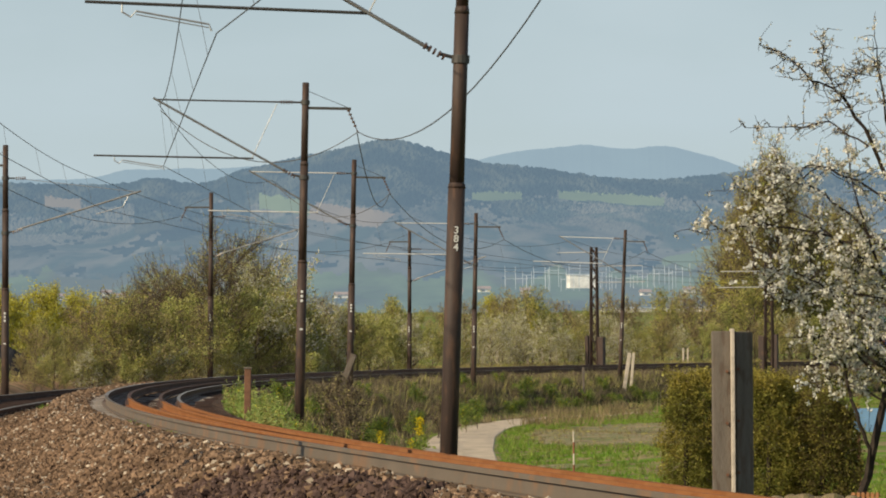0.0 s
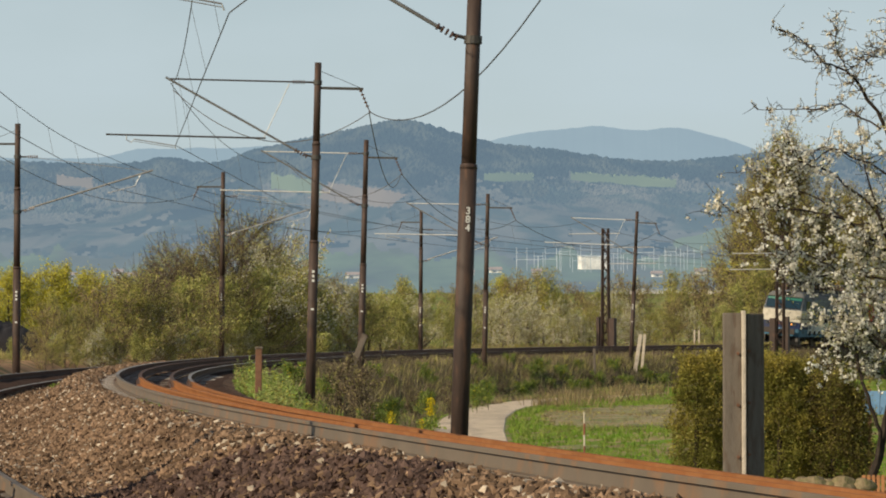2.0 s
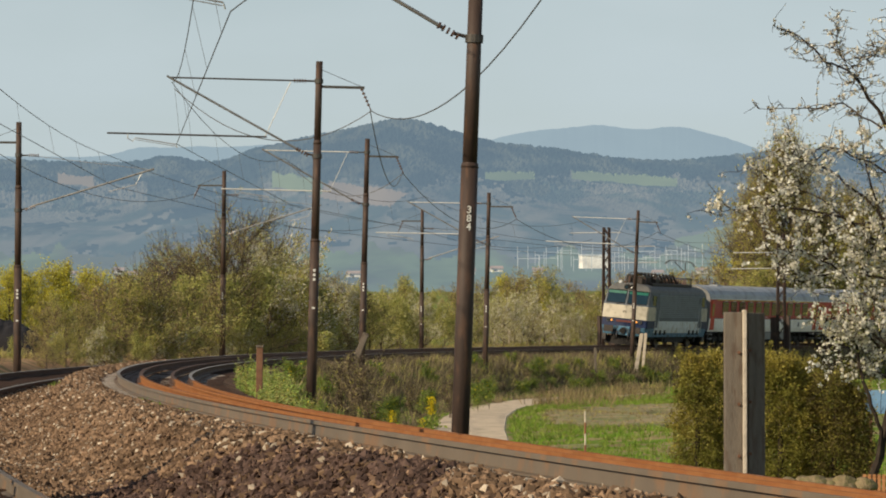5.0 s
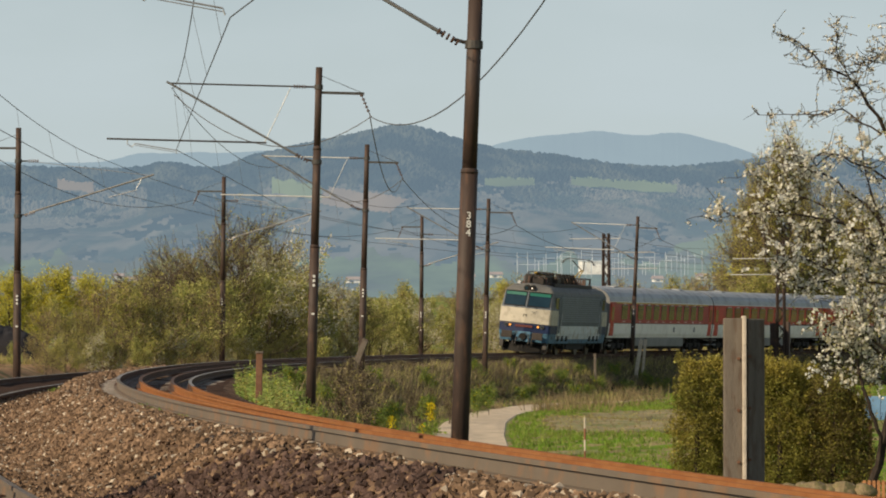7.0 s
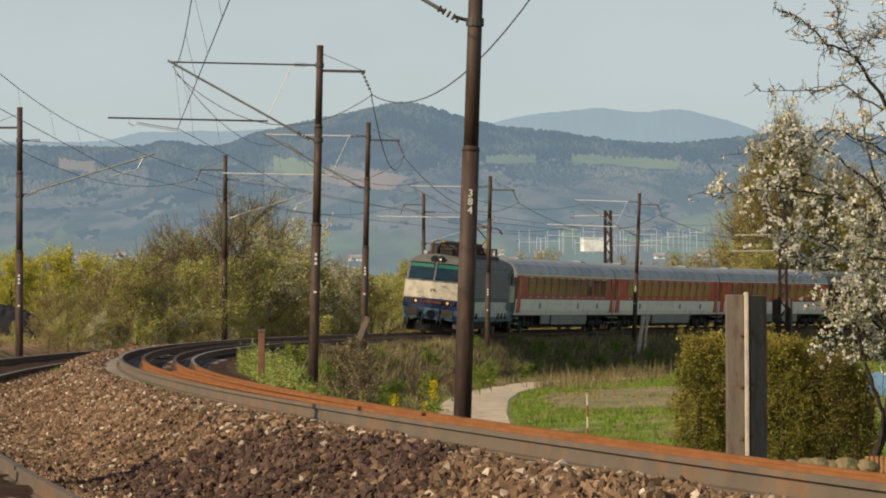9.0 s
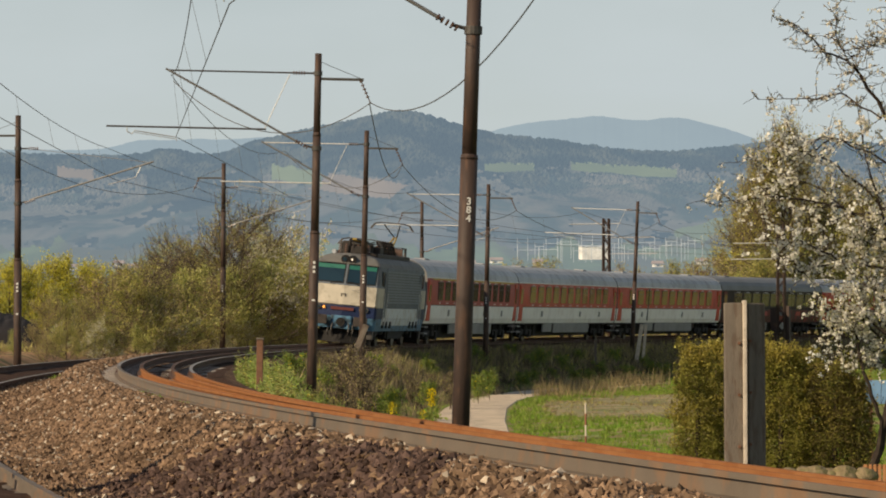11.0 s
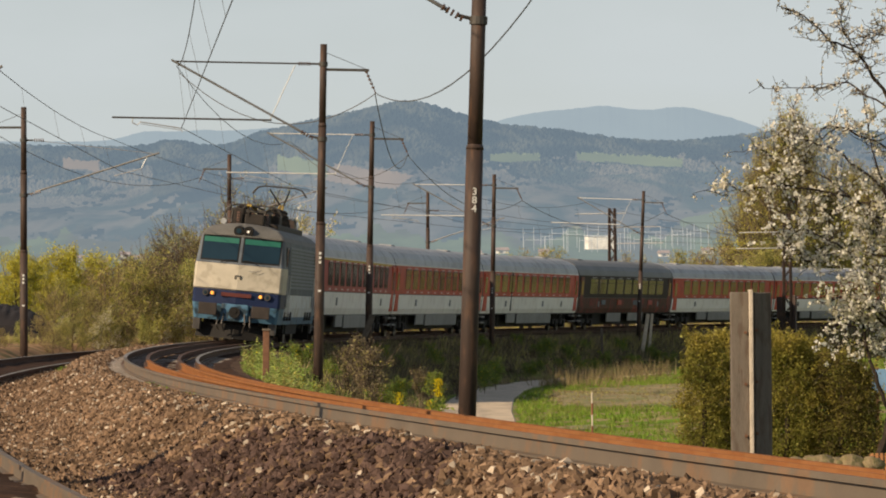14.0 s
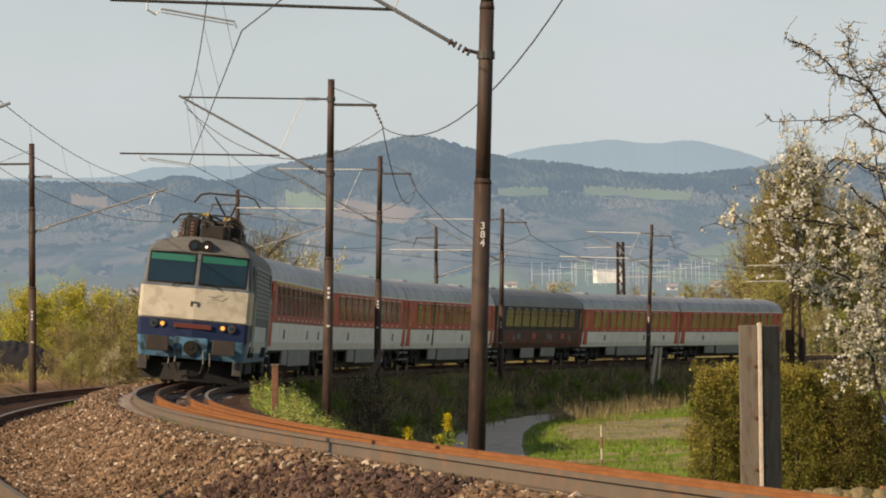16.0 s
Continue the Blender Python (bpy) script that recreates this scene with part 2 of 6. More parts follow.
def rail_prof(o, top=0.0):
    h = 0.155
    pts = [(-.036, 0), (.036, 0), (.036, -.035), (.009, -.039), (.009, -.13), (.07, -.142), (.07, -h), (-.07, -h), (-.07, -.142), (-.009, -.13), (-.009, -.039), (-.036, -.035)]
    return [(o + a, top + b) for a, b in pts]


def track(s0, s1, o, dz, guards, label):
    th = empty("railway_track", label, "railway track", kind="structure", group="tracks")
    put = lambda s, a, b: canted(s, a, b) + (at(s, o) - at(s, 0)) + Vector((0, 0, dz))
    for a, m in ((-0.755, M_RAIL), (0.755, M_RAILRUST if guards else M_RAIL)):
        ob = sweep("rail", rail_prof(a), s0, -1.0, 1.0, put, m, th)
        ob["label"] = "worn steel running rail" if a < 0 or not guards else "rusty running rail"
        sweep("rail", rail_prof(a), -0.97, s1, 1.0, put, [M_RAILSHADE, M_RAILTOP], th, mi=lambda i, k: int(k == 0))["label"] = "running rail in dark brown that holds its shade"
    if guards:
        for a in (-0.30, 0.36):
            sweep("guard_rail", rail_prof(a, 0.01), -110, -3.0, 1.0, put, M_RAILRUST, th)["label"] = "rusty guard rail between the running rails"
            sweep("guard_rail", rail_prof(a, 0.01), -2.97, 230, 1.0, put, M_RAILSHADE, th)["label"] = "guard rail in dark brown that holds its shade"
    bm = bmesh.new()
    rings = []
    for y, zt in ((-1.25, -.175), (-0.5, -.16), (-0.35, -.19), (0.35, -.19), (0.5, -.16), (1.25, -.175)):
        rings.append([Vector((y, -.13, -.40)), Vector((y, .13, -.40)), Vector((y, .10, zt)), Vector((y, -.10, zt))])
    loft(bm, rings)
    me = bpy.data.meshes.new("sleeper")
    bm.to_mesh(me)
    bm.free()
    me.materials.append(M_SLEEPER)
    for i in range(200):
        s = -94 + 0.62 * i
        p = put(s, 0, 0)
        q = put(s, 1, 0)
        f = put(s + 0.5, 0, 0)
        xa = (q - p).normalized()
        ya = (f - p).normalized()
        za = xa.cross(ya)
        ob = new("sleeper", me)
        ob.parent = th
        ob.matrix_basis = Matrix.Translation(p) @ Matrix((xa, ya, za)).transposed().to_4x4()
    return th


track(-150, 430, 0.0, 0.0, True, "curved railway track with rusty rails and guard rails in ballast")
track(-150, 430, L_TRACK, L_DROP, False, "second curved railway track lying slightly lower beside it")


# ---- ballast: one rough bed under both tracks, loose stones over its near part ----
BED = [(-8.0, -1.3), (-6.9, -0.95), (-6.2, -0.42), (-5.75, -0.36), (-2.95, -0.62), (-2.55, -0.55), (-1.75, -0.03), (-1.45, 0.0), (-1.0, -0.10), (0, -0.20), (1.0, -0.30), (1.5, -0.28), (1.75, -0.34), (2.8, -0.95), (3.6, -1.5)]


def bed_z(o):
    return np.interp(o, [a for a, b in BED], [b for a, b in BED])


def ballast():
    os_ = np.concatenate([np.arange(-8, -3.2, 0.4), np.arange(-3.2, -1.2, 0.1), np.arange(-1.2, 3.61, 0.3)])
    ss = np.concatenate([np.arange(-150, -84, 1.0), np.arange(-84, 10, 0.25), np.arange(10, 430, 1.5)])
    rng = np.random.default_rng(5)
    verts, faces = [], []
    for s in ss:
        for o in os_:
            z = float(bed_z(o)) + 0.05 * noise.noise((s * 1.3, o * 1.3, 2.0)) + rng.normal(0, 0.008)
            verts.append(at(s, o, z))
    n = len(os_)
    for i in range(len(ss) - 1):
        for k in range(n - 1):
            a = i * n + k
            faces.append((a, a + 1, a + n + 1, a + n))
    idx = [int(-1.05 < os_[k] < 1.35 or -6.3 < os_[k] < -3.25) for i in range(len(ss) - 1) for k in range(n - 1)]
    ob = raw("ballast_bed", verts, faces, [M_BALLAST, M_BEDDARK], idx=idx)
    tagged(ob, "brown crushed-stone ballast bed heaped between the tracks", "ballast", kind="structure")
    # loose stones
    base = np.array([(1, .2, -.3), (.3, 1, .1), (-.9, .5, -.2), (-.5, -.8, .2), (.6, -.7, -.1), (.1, .1, .9), (-.1, 0, -.8)])
    tri = np.array([(0, 1, 5), (1, 2, 5), (2, 3, 5), (3, 4, 5), (4, 0, 5), (1, 0, 6), (2, 1, 6), (3, 2, 6), (4, 3, 6), (0, 4, 6)])
    def cover(name, count, s0, s1, o0, o1, size, label):
        vs = np.empty((count * 7, 3))
        fs = np.empty((count * 10, 3), int)
        u = rng.random(count)
        sv = s0 + (s1 - s0) * u
        ov = rng.uniform(o0, o1, count)
        for i in range(count):
            s, o = float(sv[i]), float(ov[i])
            c = at(s, o, float(bed_z(o)) + 0.05 * noise.noise((s * 1.3, o * 1.3, 2.0)) + size * 0.35)
            q = rng.normal(size=4)
            q /= np.linalg.norm(q)
            w, x, y, z = q
            m = np.array([[1 - 2 * (y * y + z * z), 2 * (x * y - z * w), 2 * (x * z + y * w)], [2 * (x * y + z * w), 1 - 2 * (x * x + z * z), 2 * (y * z - x * w)], [2 * (x * z - y * w), 2 * (y * z + x * w), 1 - 2 * (x * x + y * y)]])
            k = size * rng.uniform(0.55, 1.25) * np.array([1, rng.uniform(.6, 1), rng.uniform(.5, .9)])
            vs[i * 7:i * 7 + 7] = ((base + rng.normal(0, .13, base.shape)) * k) @ m.T + np.array(c)
            fs[i * 10:i * 10 + 10] = tri + i * 7
        me = bpy.data.meshes.new(name)
        me.from_pydata(vs.tolist(), [], fs.tolist())
        me.materials.append(M_STONE)
        me.materials.append(M_STONEPALE)
        me.materials.append(M_STONEDARK)
        # a patch of darker stones with a ragged edge
        wob = np.array([noise.noise((a * .35, b * 1.6, 8.0)) for a, b in zip(sv, ov)])
        dark = ((sv + 50 + 5 * (ov + 2.5)) / 6.5) ** 2 + ((ov + 2.3) / .72) ** 2 + .9 * wob + rng.normal(0, .22, count) < 1
        pale = np.repeat(np.where(dark & (rng.random(count) < .85), 2, (rng.random(count) < 0.06)).astype(np.int32), 10)
        me.polygons.foreach_set("material_index", pale)
        tagged(new(name, me), label, "ballast stones", kind="stuff")
    cover("ballast_stones", 34000, -66, -18, -3.5, -1.12, 0.040, "loose brown crushed stones, some pale, on the ballast")
    cover("ballast_stones_farther", 14000, -18, 45, -3.6, -1.12, 0.045, "loose brown crushed stones further along the ballast")


ballast()


# ---- catenary masts ----
def mast(s, o, side, tilt, foot, top=8.15, digits=None, low=0.0, reach=4.5, dz=0.0):
    """side -1: arms reach left over the near track; +1: over the other track. Local x is across the line."""
    a, b = at(s, o), at(s, o + 1)
    ang = math.degrees(math.atan2(b.y - a.y, b.x - a.x))
    th = empty("catenary_mast", "tall brown tubular steel catenary mast beside the track", "catenary mast", "masts along the line", m=pose(a.x, a.y, a.z + dz, 0, tilt, ang))
    bm = bmesh.new()
    tube(bm, [(0, 0, foot - 0.5), (0, 0, 1.2), (0, 0, 3.4)], 0.135, 0.128, 14)
    tube(bm, [(0, 0, 3.4), (0, 0, 6.0)], 0.112, 0.108, 14)
    tube(bm, [(0, 0, 6.0), (0, 0, top)], 0.096, 0.092, 14)
    for z in (3.4, 6.0):
        tube(bm, [(0, 0, z - 0.06), (0, 0, z), (0, 0, z + 0.05)], 0.137 if z < 5 else 0.116, 0.098, 14)
    part("pole", bm, M_MAST, th, smooth=True)
    bm = bmesh.new()
    box(bm, -0.35, 0.35, -0.35, 0.35, foot - 0.9, foot + 0.02, 0.05)
    part("foundation", bm, M_CONCRETE, th, "grey concrete foundation block")
    d = side
    # cantilever over the track
    zt, zs, zr = 7.62 - low, 5.64 - low, (6.25 if low else 6.10) - low
    if d < 0:
        bm = bmesh.new()
        tube(bm, [(0, 0, zt), (d * 4.0, 0, zt)], 0.022, sides=8)
        part("top_tube", bm, M_PALETUBE if s > 50 else M_DARKSTEEL, th)
        bm = bmesh.new()
        tube(bm, [(d * 0.45, 0, zs + .11), (d * 4.05, 0, zt + .04)], 0.030, sides=8)
        part("strut", bm, M_STRUT, th, "weathered diagonal strut")
        bm = bmesh.new()
        tube(bm, [(d * 1.35, 0, zr), (d * 5.6, 0, zr)], 0.024, sides=8)
        part("register_tube", bm, M_PALETUBE if s > 50 else M_DARKSTEEL, th)
        bm = bmesh.new()
        tube(bm, [(d * 0.75, 0, zt - .04), (d * 1.4, 0, zr)], 0.012, sides=5)
        part("tie_rod", bm, M_PALETUBE, th, "pale thin tie rod")
        bm = bmesh.new()
        tube(bm, [(d * 5.05, 0, zr), (d * 5.05, 0, zr - .13), (d * 4.92, 0, zr - .20), (d * 4.84, 0, zr - .11), (d * 3.76, 0, zr - .26), (d * 3.72, 0, zr - .36)], 0.016, sides=6)
        tube(bm, [(d * 4.84, 0, zr - .16), (d * 3.76, 0, zr - .31)], 0.009, sides=5)
        part("steady_arm", bm, M_STEEL, th)
    else:
        zt, zs = 7.05 - low, 5.25 - low
        bm = bmesh.new()
        tube(bm, [(0.4, 0, zs + .1), (reach, 0, zs + 1.37)], 0.030, sides=8)
        part("strut", bm, M_STRUT, th, "weathered diagonal strut")
        bm = bmesh.new()
        tube(bm, [(0.5, 0, zt - .02), (reach - .2, 0, zs + 1.35)], 0.010, sides=5)
        part("tie_rod", bm, M_STEEL, th)
        bm = bmesh.new()
        tube(bm, [(reach - .4, 0, zs + 1.25), (reach - .6, 0, 6.1 - low), (reach - 1.5, 0, 5.86 - low)], 0.016, sides=6)
        part("steady_arm", bm, M_STEEL, th)
    for z, x, t in ((zt, 0.35, 0), (zs, 0.24, 28 if d < 0 else 19)):
        bm = bmesh.new()
        for i in range(5):
            c = x + 0.07 * i
            dz = math.tan(radians(t)) * 0.07 * i
            tube(bm, [(d * c, 0, z + dz), (d * (c + 0.03), 0, z + dz + math.tan(radians(t)) * .03)], 0.05, 0.055, 8)
        part("insulator", bm, M_INSUL, th, "ribbed brown insulator")
    for z in (zt, zs - .02):
        bm = bmesh.new()
        tube(bm, [(0, 0, z - 0.06), (0, 0, z + 0.06)], 0.135 if z < 6 else 0.118, sides=14)
        tube(bm, [(0, 0, z), (d * 0.32, 0, z + (0.07 if z < 7 else 0))], 0.03, sides=6)
        part("clamp", bm, M_DARKSTEEL, th)
    # feeder bracket on the far side
    bm = bmesh.new()
    box(bm, min(0, -d * 1.22), max(0, -d * 1.22), -0.035, 0.035, 7.44, 7.51)
    tube(bm, [(0, 0, 7.95), (-d * 1.15, 0, 7.5)], 0.008, sides=5)
    part("feeder_bracket", bm, M_DARKSTEEL, th)
    bm = bmesh.new()
    for i in range(5):
        tube(bm, [(-d * (1.15 + .045 * i), 0, 7.44 - 0.10 * i), (-d * (1.16 + .045 * i), 0, 7.40 - 0.10 * i)], 0.045, 0.04, 8)
    tube(bm, [(-d * 1.14, 0, 7.46), (-d * 1.42, 0, 6.84)], 0.014, sides=5)
    part("feeder_insulator", bm, M_INSUL, th)
    # painted marks low on the pole
    for z, hh in () if digits else ((1.55, 0.05),):
        bm = bmesh.new()
        box(bm, -0.04, 0.04, -0.139, -0.128, z, z + hh)
        part("white_mark", bm, M_WHITE, th, "small white painted mark")
    if digits:
        for i, ch in enumerate(digits):
            cu = bpy.data.curves.new("digit", "FONT")
            cu.body, cu.size, cu.align_x, cu.extrude, cu.offset = ch, 0.15, "CENTER", 0.003, 0.003
            t = new("digit_tmp", cu)
            me = bpy.data.meshes.new_from_object(t)
            bpy.data.objects.remove(t)
            me.materials.append(M_WHITE)
            ob = new("painted_digit", me)
            ob.parent = th
            ob["label"] = "white painted number digit"
            ob.matrix_basis = pose(0, -0.133, 2.66 - 0.127 * i, 90, 0, 0)
    else:
        for i in range(3):
            bm = bmesh.new()
            box(bm, -0.03, 0.035, -0.137, -0.128, 2.3 + 0.12 * i, 2.37 + 0.12 * i)
            part("number_bar", bm, M_WHITE, th, "white painted number, unreadable")
    return th


RIGHT = [(-22.5, 3.90, 2.1), (25.5, 3.65, 1.4), (73.0, 2.98, 1.5), (117.0, 3.0, 1.3), (161.0, 2.92, 2.6), (205.0, 3.0, 1.0)]
LEFT = [(-48.0, -7.0, 0.3), (2.0, -7.0, 0.3), (51.5, -6.95, 0.3), (101.3, -6.9, 0.6), (148.8, -6.88, 0.4)]
# how far each mast stands above or below the even grade
STEP = {25.5: -0.04, 73.0: 0.16, 117.0: -0.42, 51.5: -0.3, 101.3: 0.1, 148.8: -0.22}
for s, o, t in RIGHT[:-1]:
    mast(s, o, -1, t, -1.25, digits="384" if s < 0 else None, low=0.36 if s < 0 else 0.0, dz=STEP.get(s, 0.0))
for s, o, t in LEFT:
    mast(s, o, 1, t, -0.7, low=0.5 if s < 20 else 0.0, reach=3.7 if s < 20 else 4.5, dz=STEP.get(s, 0.0))


def lattice_mast(s, o, top, w, side=1):
    a, b = at(s, o), at(s, o + 1)
    th = empty("lattice_mast", "rusty steel lattice catenary mast beyond the tracks", "catenary mast", "lattice masts", m=pose(a.x, a.y, a.z, 0, 0, math.degrees(math.atan2(b.y - a.y, b.x - a.x))))
    legs = [(sx * w, sy * w * 0.7) for sx in (-1, 1) for sy in (-1, 1)]
    for x, y in legs:
        bm = bmesh.new()
        tube(bm, [(x, y, -0.8), (x * 0.75, y * 0.75, top)], 0.075, 0.065, 4)
        part("leg", bm, M_MAST, th)
    bm = bmesh.new()
    n = int(top / 0.6)
    for i in range(n):
        z0, z1 = top * i / n, top * (i + 1) / n
        for (xa, ya), (xb, yb) in (((-w, -w * .7), (w, -w * .7)), ((w, -w * .7), (w, w * .7)), ((-w, w * .7), (w, w * .7)), ((-w, w * .7), (-w, -w * .7))):
            k0, k1 = 1 - 0.25 * z0 / top, 1 - 0.25 * z1 / top
            p, q = ((xa * k0, ya * k0, z0), (xb * k1, yb * k1, z1)) if i % 2 else ((xb * k0, yb * k0, z0), (xa * k1, ya * k1, z1))
            tube(bm, [p, q], 0.03, sides=4, cap=False)
    part("bracing", bm, M_MAST, th)
    for z, x0, x1 in ((top - 0.35, -2.6, 1.0), (top - 1.3, 0, 3.4), (top - 2.4, 0, 3.6)):
        bm = bmesh.new()
        tube(bm, [(side * x0, 0, z), (side * x1, 0, z)], 0.035, sides=6)
        part("arm", bm, M_STEEL, th)
    bm = bmesh.new()
    box(bm, *sorted((side * 0.3, side * 0.7)), -0.3, 0.3, -0.6, 1.9, 0.03)
    box(bm, *sorted((side * -0.62, side * -0.4)), -0.2, 0.2, -0.6, 2.0, 0.03)
    part("cabinet", bm, M_MAST, th, "rusty switch cabinet at the mast's foot")


lattice_mast(193.0, -7.2, 8.0, 0.25)
lattice_mast(199.5, 3.3, 7.65, 0.27, -1)


def wires():
    def hang(p, q, sag, n=10):
        return [p.lerp(q, i / n) - Vector((0, 0, sag * 4 * (i / n) * (1 - i / n))) for i in range(n + 1)]
    def line(name, label, runs, r):
        for pts in runs:
            bm = bmesh.new()
            tube(bm, pts, r, sides=5)
            tagged(part(name, bm, M_WIRE), label, "overhead wire", "overhead wires")
    for name, o, sup, zc in (("near", 0.0, [-70.0] + [r[0] for r in RIGHT] + [250.0, 300.0], 0), ("far", -4.0, [-96.0] + [r[0] for r in LEFT] + [193.0, 230.0, 280.0], -0.1)):
        zig = lambda i: {1: 0.46, 2: 0.05}.get(i, 0.2) if o == 0 else 0.30 if i % 2 else -0.12
        con, mes, drop = [], [], []
        for i, (a, b) in enumerate(zip(sup, sup[1:])):
            lift = {-22.5: -0.17, 25.5: 0.1}
            ca, cb = at(a, o + zig(i), 5.80 + zc + lift.get(a, 0)), at(b, o + zig(i + 1), 5.80 + zc + lift.get(b, 0))
            ma, mb = at(a, o - 0.1 + zig(i) * .5, (7.55 if o == 0 else 6.85) + zc), at(b, o - 0.1 + zig(i + 1) * .5, (7.55 if o == 0 else 6.85) + zc)
            con.append([ca, cb])
            mm = hang(ma, mb, 0.8 if o == 0 else 0.3)
            mes.append(mm)
            for k in (1, 3, 5, 7, 9):
                drop.append([mm[k], ca.lerp(cb, k / 10)])
        line("contact_wire", "thin dark contact wire above the track", con, 0.010)
        line("messenger_wire", "sagging messenger wire of the overhead line", mes, 0.010)
        line("dropper_wire", "thin dropper between messenger and contact wire", drop, 0.004)
    f = []
    for (a, oa, _), (b, ob_, _) in zip([(-70, 3.65, 0)] + RIGHT, RIGHT):
        f.append(hang(at(a, oa + 1.55 + (.3 if a < 0 else 0), 6.84 + STEP.get(a, 0)), at(b, ob_ + 1.55 + (.3 if b < 0 else 0), 6.84 + STEP.get(b, 0)), 1.15, 16))
    line("feeder_cable", "slack feeder cable hung from the mast brackets", f, 0.014)
    jumpers = [hang(at(b, o + 1.6, 6.84 + STEP.get(b, 0)), at(b + 2.0, -.1, 7.5), 1.1, 16) for b, o, _ in RIGHT[1:3]]
    line("jumper_cable", "slack jumper cable from the feeder to the messenger wire", jumpers, 0.012)
    f = [hang(at(a, -8.2, 7.2), at(b, -8.2, 7.2), 1.0, 16) for a, b in zip([2.0, 51.5, 101.3, 148.8], [51.5, 101.3, 148.8, 193.0])]
    line("feeder_cable", "slack feeder cable behind the far track", f, 0.012)


wires()


# ---- earth bank on the inside of the curve ----
def strip(name, o0, o1, material, label):
    ss = np.arange(-150, 430, 2.0)
    os_ = np.arange(o0, o1, 0.3)
    mid, half = (o0 + o1) / 2, (o1 - o0) / 2
    verts, faces = [], []
    n = len(os_)
    for s in ss:
        p = [at(s, o) for o in os_]
        z = ground_z([q.x for q in p], [q.y for q in p])
        for q, zz, o in zip(p, z, os_):
            verts.append((q.x, q.y, zz + 0.06 + 0.06 * noise.noise((s * .5, o, 4)) - 0.18 * (abs(o - mid) / half) ** 6))
    for i in range(len(ss) - 1):
        for k in range(n - 1):
            a = i * n + k
            faces.append((a, a + 1, a + n + 1, a + n))
    tagged(raw(name, verts, faces, material, smooth=True), label, "embankment", kind="structure")


strip("railway_bank", 1.5, 6.6, M_BANK, "brown earth slope of the railway bank")
M_DIRT = mat("dusty_verge", (0.34, 0.215, 0.125), 0.95, 0, 0.3, 0.6, 0.6, (0.17, 0.145, 0.075), 0.4, fine=9, spec=0.03)
strip("dusty_verge", -12.5, -6.4, M_DIRT, "dusty tan verge beyond the second track")
# ---- the train ----
M_CREAM = mat("cream_paint", (0.47, 0.43, 0.345), 0.45, 0, 0.14, 1.5, 0, (0.37, 0.335, 0.265), 0.4, spec=0.25)
M_NAVY = mat("dark_blue_paint", (0.011, 0.021, 0.062), 0.5, 0, 0.2, 2, spec=0.2)
M_SKY = mat("light_blue_paint", (0.075, 0.175, 0.27), 0.5, 0, 0.2, 2, 0, (0.035, 0.06, 0.08), 0.4, spec=0.2)
M_LGREY = mat("slate_grey_paint", (0.115, 0.135, 0.155), 0.6, 0, 0.2, 1.5, 0, (0.085, 0.095, 0.105), 0.35, spec=0.2)
M_LOUVRE = mat("louvre_grey", (0.135, 0.165, 0.20), 0.5, 0.1, 0.2, 3)
M_ROOFL = mat("locomotive_roof_grey", (0.12, 0.118, 0.11), 0.7, 0, 0.3, 1.5)
M_SIDEW = mat("side_white", (0.52, 0.56, 0.58), 0.45, 0, 0.15, 1.5, 0, (0.4, 0.38, 0.34), 0.35)
M_RED = mat("red_paint", (0.53, 0.062, 0.032), 0.45, 0, 0.2, 1.0, 0, (0.42, 0.05, 0.028), 0.35, spec=0.15)
M_COACHW = mat("coach_white", (0.84, 0.81, 0.75), 0.5, 0, 0.07, 0.8, 0, (0.76, 0.72, 0.66), 0.35, spec=0.15)
M_COACHROOF = mat("coach_roof_grey", (0.34, 0.35, 0.36), 0.5, 0.1, 0.2, 0.6, 0, (0.25, 0.25, 0.25), 0.4)
M_ROOFDARK = mat("coach_roof_dark", (0.16, 0.165, 0.165), 0.6, 0, 0.2, 0.6)
M_SKIRT = mat("coach_skirt_grey", (0.19, 0.19, 0.185), 0.6, 0, 0.25, 1.2)
# black paint taken darker to hold the shadow below the buffers
M_UNDER = mat("underframe_black", (0.010, 0.009, 0.008), 0.8, 0.1, 0.4, 3)
M_TREAD = mat("wheel_steel", (0.12, 0.10, 0.09), 0.5, 0.6, 0.3, 5)
M_DINER = mat("dining_car_dark_panel", (0.10, 0.05, 0.038), 0.6, 0, 0.25, 1.0, 0, (0.20, 0.05, 0.04), 0.4, spec=0.08)
M_GREENBAND = mat("dining_car_dark_band", (0.045, 0.033, 0.026), 0.6, 0, 0.25, 1.0, spec=0.08)
# brown base colour carries the warm reflection of sunlit trees and meadow
M_GLASSC = mat("coach_window_glass", (0.27, 0.14, 0.062), 0.10, 0.0, 0.45, 0.7, spec=0.35)
M_GLASSD = mat("dining_window_glass", (0.125, 0.098, 0.06), 0.12, 0, 0.5, 0.7, spec=0.3)
M_GLASSL = mat("cab_glass", (0.012, 0.03, 0.045), 0.12, 0, 0.2, 1.0, spec=0.35)
M_BLIND = mat("green_sun_visor", (0.02, 0.13, 0.095), 0.3, 0, 0.1, 1.0)
M_LAMP = glow("warm_headlamp", (1.0, 0.40, 0.07), 0.95)
M_LAMPW = glow("white_toplamp", (1.0, 0.92, 0.8), 0.35)
M_CRIMSON = mat("crimson_paint", (0.40, 0.036, 0.026), 0.45, 0, 0.15, 1.0, 0, (0.36, 0.032, 0.028), 0.35, spec=0.2)
M_GLASSP = mat("coach_window_glass_dim", (0.085, 0.045, 0.038), 0.10, 0.0, 0.45, 0.7, spec=0.4)
